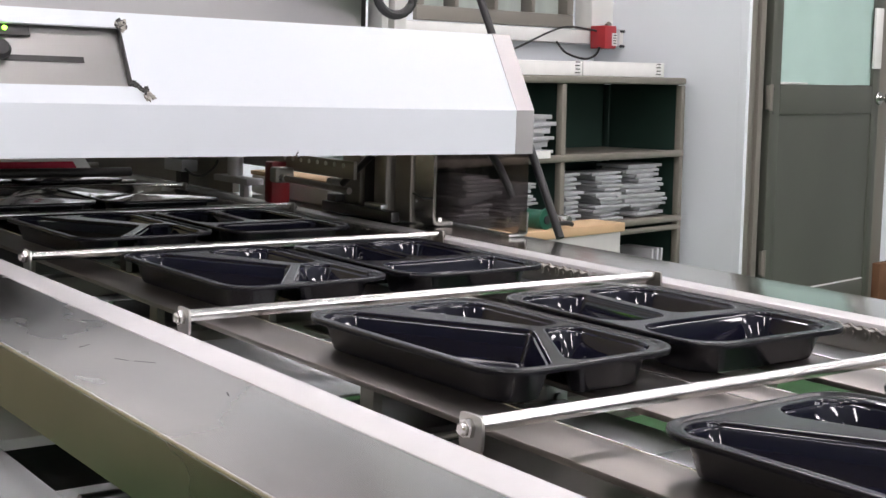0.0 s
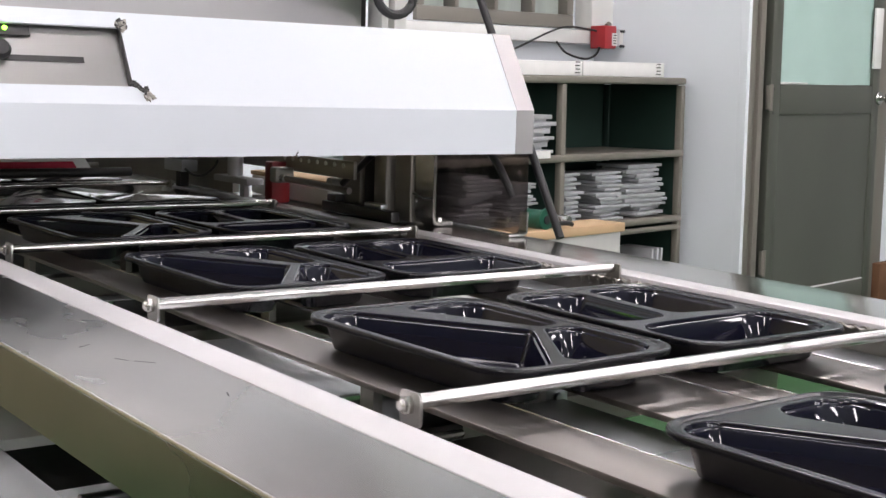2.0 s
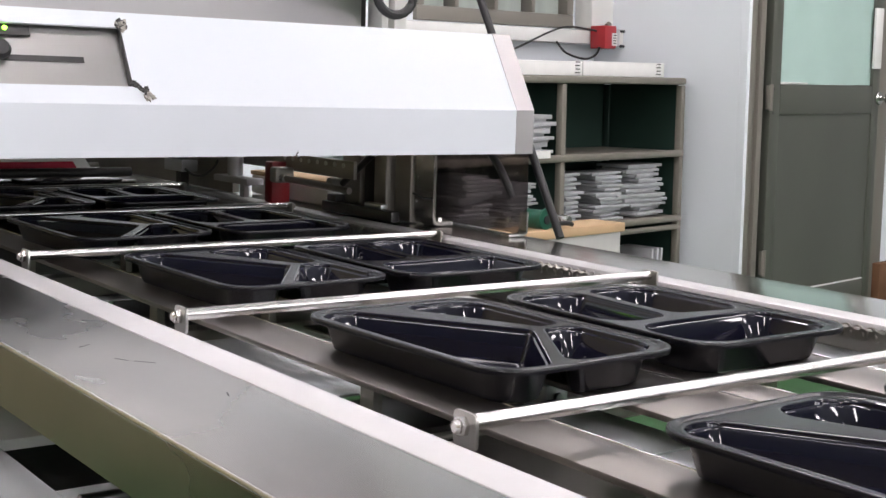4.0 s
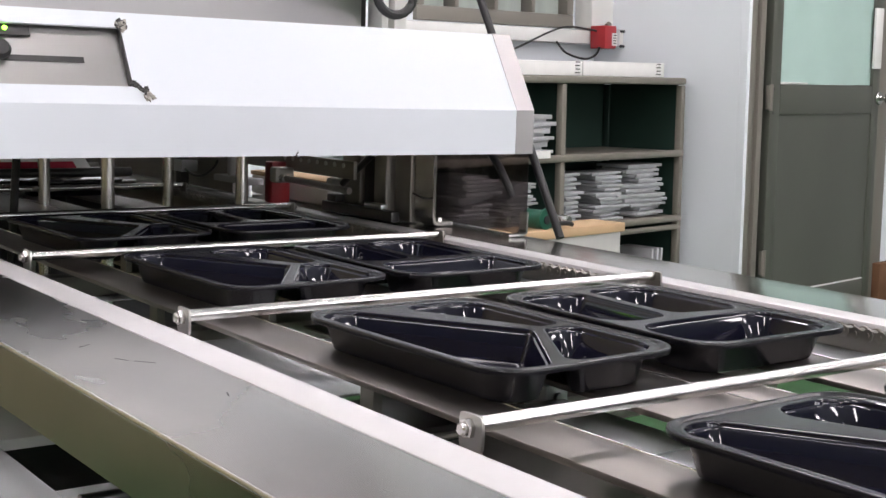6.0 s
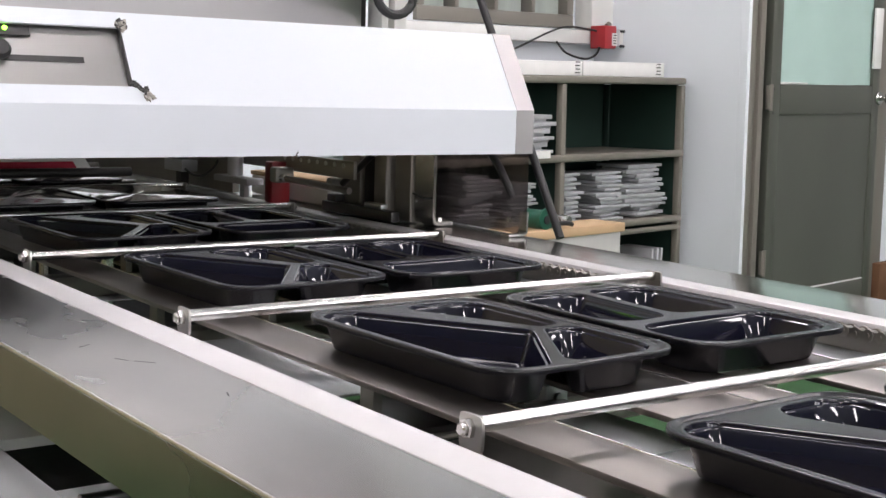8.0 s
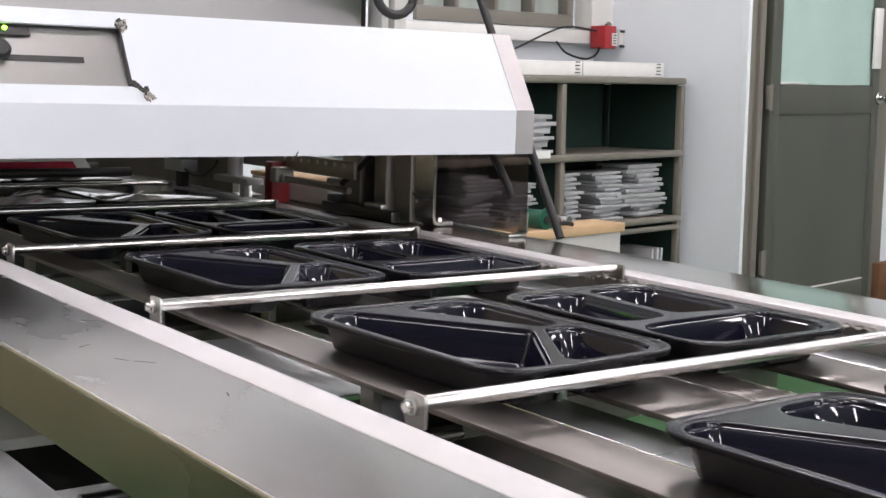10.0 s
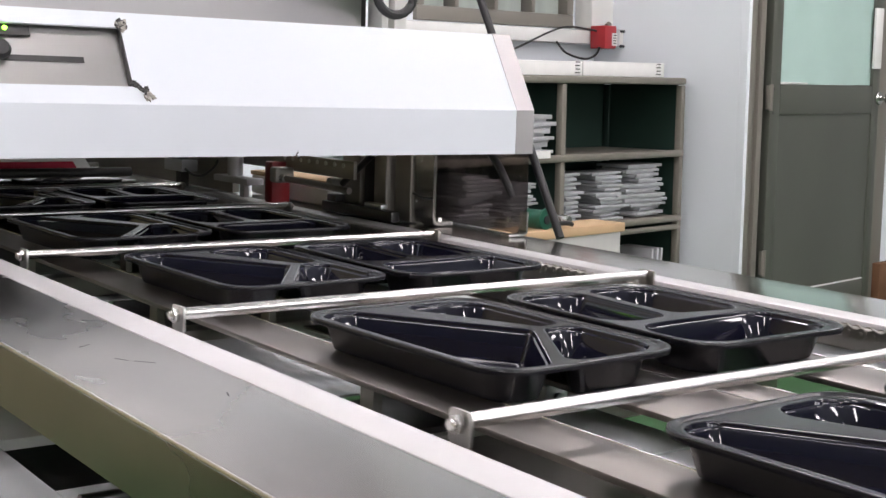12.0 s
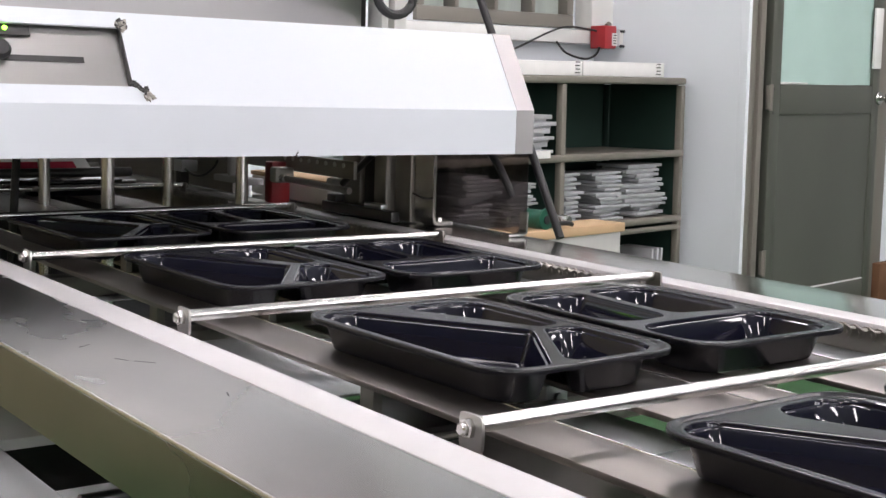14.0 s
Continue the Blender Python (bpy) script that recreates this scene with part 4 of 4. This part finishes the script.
def underside_mesh(cells):
    """Satin outer skin of the three bowls."""
    bm = B()
    for poly, radii in cells:
        ls = [[bm.verts.new(p) for p in rounded(poly, radii, i - 0.0007, z - 0.0007)] for i, z in
              ((0.0013, -0.0020), (0.0031, -0.0058), (0.0078, -0.0225), (0.0090, -0.0258), (0.0120, 0.0006 - TRAY_H), (0.0150, 0.0007 - TRAY_H))]
        for a, b in zip(ls, ls[1:]):
            bridge(bm, a, b)
        bm.faces.new(ls[-1])
    return bm


def lid_mesh():
    bm = B()
    W, L = TRAY_W, TRAY_L
    pts = rounded([(0, 0), (W, 0), (W, L), (0, L)], (0.032,) * 4, 0.0005, 0.0011)
    cen = bm.verts.new((W / 2, L / 2, -0.0006))
    ring = [bm.verts.new(p) for p in pts]
    mid = [bm.verts.new((W / 2 + (p[0] - W / 2) * 0.6, L / 2 + (p[1] - L / 2) * 0.6, 0.0002 + 0.0012 * math.sin(i * 2.1))) for i, p in enumerate(pts)]
    bridge(bm, ring, mid)
    for i in range(len(mid)):
        bm.faces.new((mid[i], mid[(i + 1) % len(mid)], cen))
    return bm


def build_trays():
    """All trays by row: row 0 lies before the first bar, higher rows are further in."""
    ma = [finish(rim_mesh(TYPE_A), "rim", TRAY_RIM)] + [finish(cell_mesh(*c), "compartment", TRAY_BLACK) for c in TYPE_A] + [finish(underside_mesh(TYPE_A), "underside", TRAY_RIM)]
    mb = [finish(rim_mesh(TYPE_B), "rim", TRAY_RIM)] + [finish(cell_mesh(*c), "compartment", TRAY_BLACK) for c in TYPE_B] + [finish(underside_mesh(TYPE_B), "underside", TRAY_RIM)]
    ml = finish(lid_mesh(), "lid_film", LID_FILM)
    rows = {}
    for k in range(-3, 6):
        for x, me, word in ((TRAY_X[0], ma, "slanted"), (TRAY_X[1], mb, "straight")):
            sealed = k >= 2
            t = thing("food_tray", ("film-sealed " if sealed and k > 2 else "empty ") + "black plastic food tray with three " + word + " compartments", "food tray",
                      pose(x, TRAY_Y + k * PITCH, RIM_Z), "trays on the conveyor")
            for piece, mesh in zip(("rim", "compartment", "compartment", "compartment", "underside"), me):
                new(piece, mesh).parent = t
            lid = None
            if sealed:
                lid = new("lid_film", ml)
                lid.parent = t
                tagged(lid, "clear sealing film")
            rows.setdefault(k, []).append((t, lid, x))
    return rows


# ---------------------------------------------------------------- what moves
STROKE = ((1.68, 0.0), (1.8, 0.020), (1.9, 0.041), (2.0, 0.060), (2.1, 0.067), (2.2, 0.070), (2.3, 0.074), (2.4, 0.084), (2.5, 0.103),
          (2.6, 0.127), (2.7, 0.158), (2.8, 0.197), (2.9, 0.245), (3.0, 0.298), (3.1, 0.341), (3.2, 0.380), (3.27, 0.404),
          (3.37, 0.426), (3.47, 0.4395), (3.57, 0.4455), (3.67, 0.447), (3.77, 0.441), (3.87, 0.416), (3.97, 0.388), (4.07, 0.380), (4.25, 0.378))
PEAK = max(d for _, d in STROKE)
CONTACT = PEAK - PITCH    # a bar travels this far before it meets its tray
SHIFT = 8.02
BAR_ROWS = [(0.0, 0.0), *STROKE, *[(t + SHIFT, d + PITCH) for t, d in STROKE], (14.0, 2 * PITCH)]
FEED_LAG = 0.011    # trays at the feed end rest this much short of their place


def tray_travel(k):
    """Rows of seconds and metres: a tray of row k waits, is met by its bar, and stays where the bar left it."""
    rows = []
    for c in (0, 1):
        lag0, lag1 = (FEED_LAG if k + c + n <= -1 else 0.0 for n in (0, 1))
        here = -lag0
        for t, d in ((0.0, 0.0), *STROKE):
            slack = lag1
            if k + c == -1:    # the first push meets the tray late, and it slides ahead as the bar slows down
                slack = 0.005 * min(1.0, (PEAK - d) / (PEAK - 0.30))
            here = min(max(here, d - CONTACT - slack), PITCH - lag1)
            if t or not c:
                rows.append((t + c * SHIFT, here + c * PITCH))
    return rows + [(14.0, rows[-1][1])]


LIFT = ((0.0, 0.795), (5.0, 0.795), (5.08, 0.835), (5.18, 0.868), (5.28, 0.900), (5.38, 0.932), (5.48, 0.962), (5.6, 0.980), (5.8, 0.985), (7.45, 0.985),
        (7.6, 0.965), (7.7, 0.932), (7.8, 0.900), (7.9, 0.868), (8.0, 0.832), (8.1, 0.795), (12.98, 0.795), (13.09, 0.835), (13.19, 0.868), (13.29, 0.900),
        (13.39, 0.932), (13.49, 0.962), (13.61, 0.980), (13.8, 0.985), (14.0, 0.985))


def between(rows, t):
    for (t0, a), (t1, b) in zip(rows, rows[1:]):
        if t <= t1:
            return a + (b - a) * (t - t0) / (t1 - t0)
    return rows[-1][1]


def lift_table(m):
    l = new("lift_table")
    l.parent = m
    tagged(l, "steel lower sealing die on lifting columns")
    x0, x1, y0, y1 = 0.44, 0.927, 1.745, 2.075
    # frame with two tray pockets; the top face is at z = 0
    for a in ((x0, y0, x1, y0 + 0.02), (x0, y1 - 0.012, x1, y1), (x0, y0 + 0.0201, 0.507, y1 - 0.0121), (0.692, y0 + 0.0201, 0.699, y1 - 0.0121), (0.883, y0 + 0.0201, x1, y1 - 0.0121)):
        part("die_wall", box(B(), a[0], a[1], -0.04, a[2], a[3], 0.0, 0.001), DIE_GREY, l, "grey machined die wall")
    part("die_base", box(B(), x0, y0, -0.054, x1, y1, -0.0401), DIE_GREY, l, "grey machined die base")
    part("base_strip", box(B(), x0 + 0.01, y0 + 0.006, -0.06, x1 - 0.01, y1 - 0.01, -0.0541), DARK, l)
    for x in (0.49, 0.70, 0.912):
        for y in (1.785, 2.055):
            part("column", rod(B(), (x, y, -0.34), (x, y, -0.0601), 0.0095, 20), CHROME, l, "ground steel lifting column")
    part("hose", rod(B(), (0.60, 1.92, -0.3), (0.615, 1.92, -0.061), 0.006, 10), RUBBER, l, "black hose")
    return l


build_room()
build_door()
build_shelf()
build_corner_things()
build_lamps()
sealer = build_machine()
hood_parts(sealer)
machine_interior(sealer)
chains = [part("drive_chain", chain_mesh(x, z), CHAIN, sealer, "oiled roller chain", smooth=False) for x, z in ((0.4265, 0.79), (0.9475, 0.826))]
first_bar = pusher_bar(sealer)
bars = [first_bar] + [copy_thing(first_bar, pose(0, 0, 0)) for _ in range(7)]
table = lift_table(sealer)
trays = build_trays()


def motions():
    for i, b in enumerate(bars):
        walk(b, [(t, pose(0, BAR_Y + (i - 3) * PITCH + d, 0)) for t, d in BAR_ROWS])
    for c in chains:
        walk(c, [(t, pose(0, d, 0)) for t, d in BAR_ROWS])
    walk(table, [(t, pose(0, 0, z)) for t, z in LIFT])
    for k, row in trays.items():
        travel = tray_travel(k)
        times = sorted({t for t, _ in travel} | {t for t, _ in LIFT})
        for (t_, lid, x), yaw in zip(row, TRAY_YAW):
            out = []
            for t in times:
                up = max(0.0, between(LIFT, t) - RIM_Z + 0.004)
                held = (k == 3 and t < 1.6) or (k == 2 and 4.3 < t < 9.5) or (k == 1 and t > 12.4)
                out.append((t, pose(x, TRAY_Y + k * PITCH + between(travel, t), RIM_Z + (up if held else 0.0), 0, 0, yaw)))
            walk(t_, out)
            if lid and k == 2:
                rest = 0.985 - RIM_Z + 0.004
                walk(lid, [(t, pose(0, 0, max(0.0, rest - max(0.0, between(LIFT, t) - RIM_Z + 0.004)) if t < 6.5 else 0.0)) for t in times])


motions()
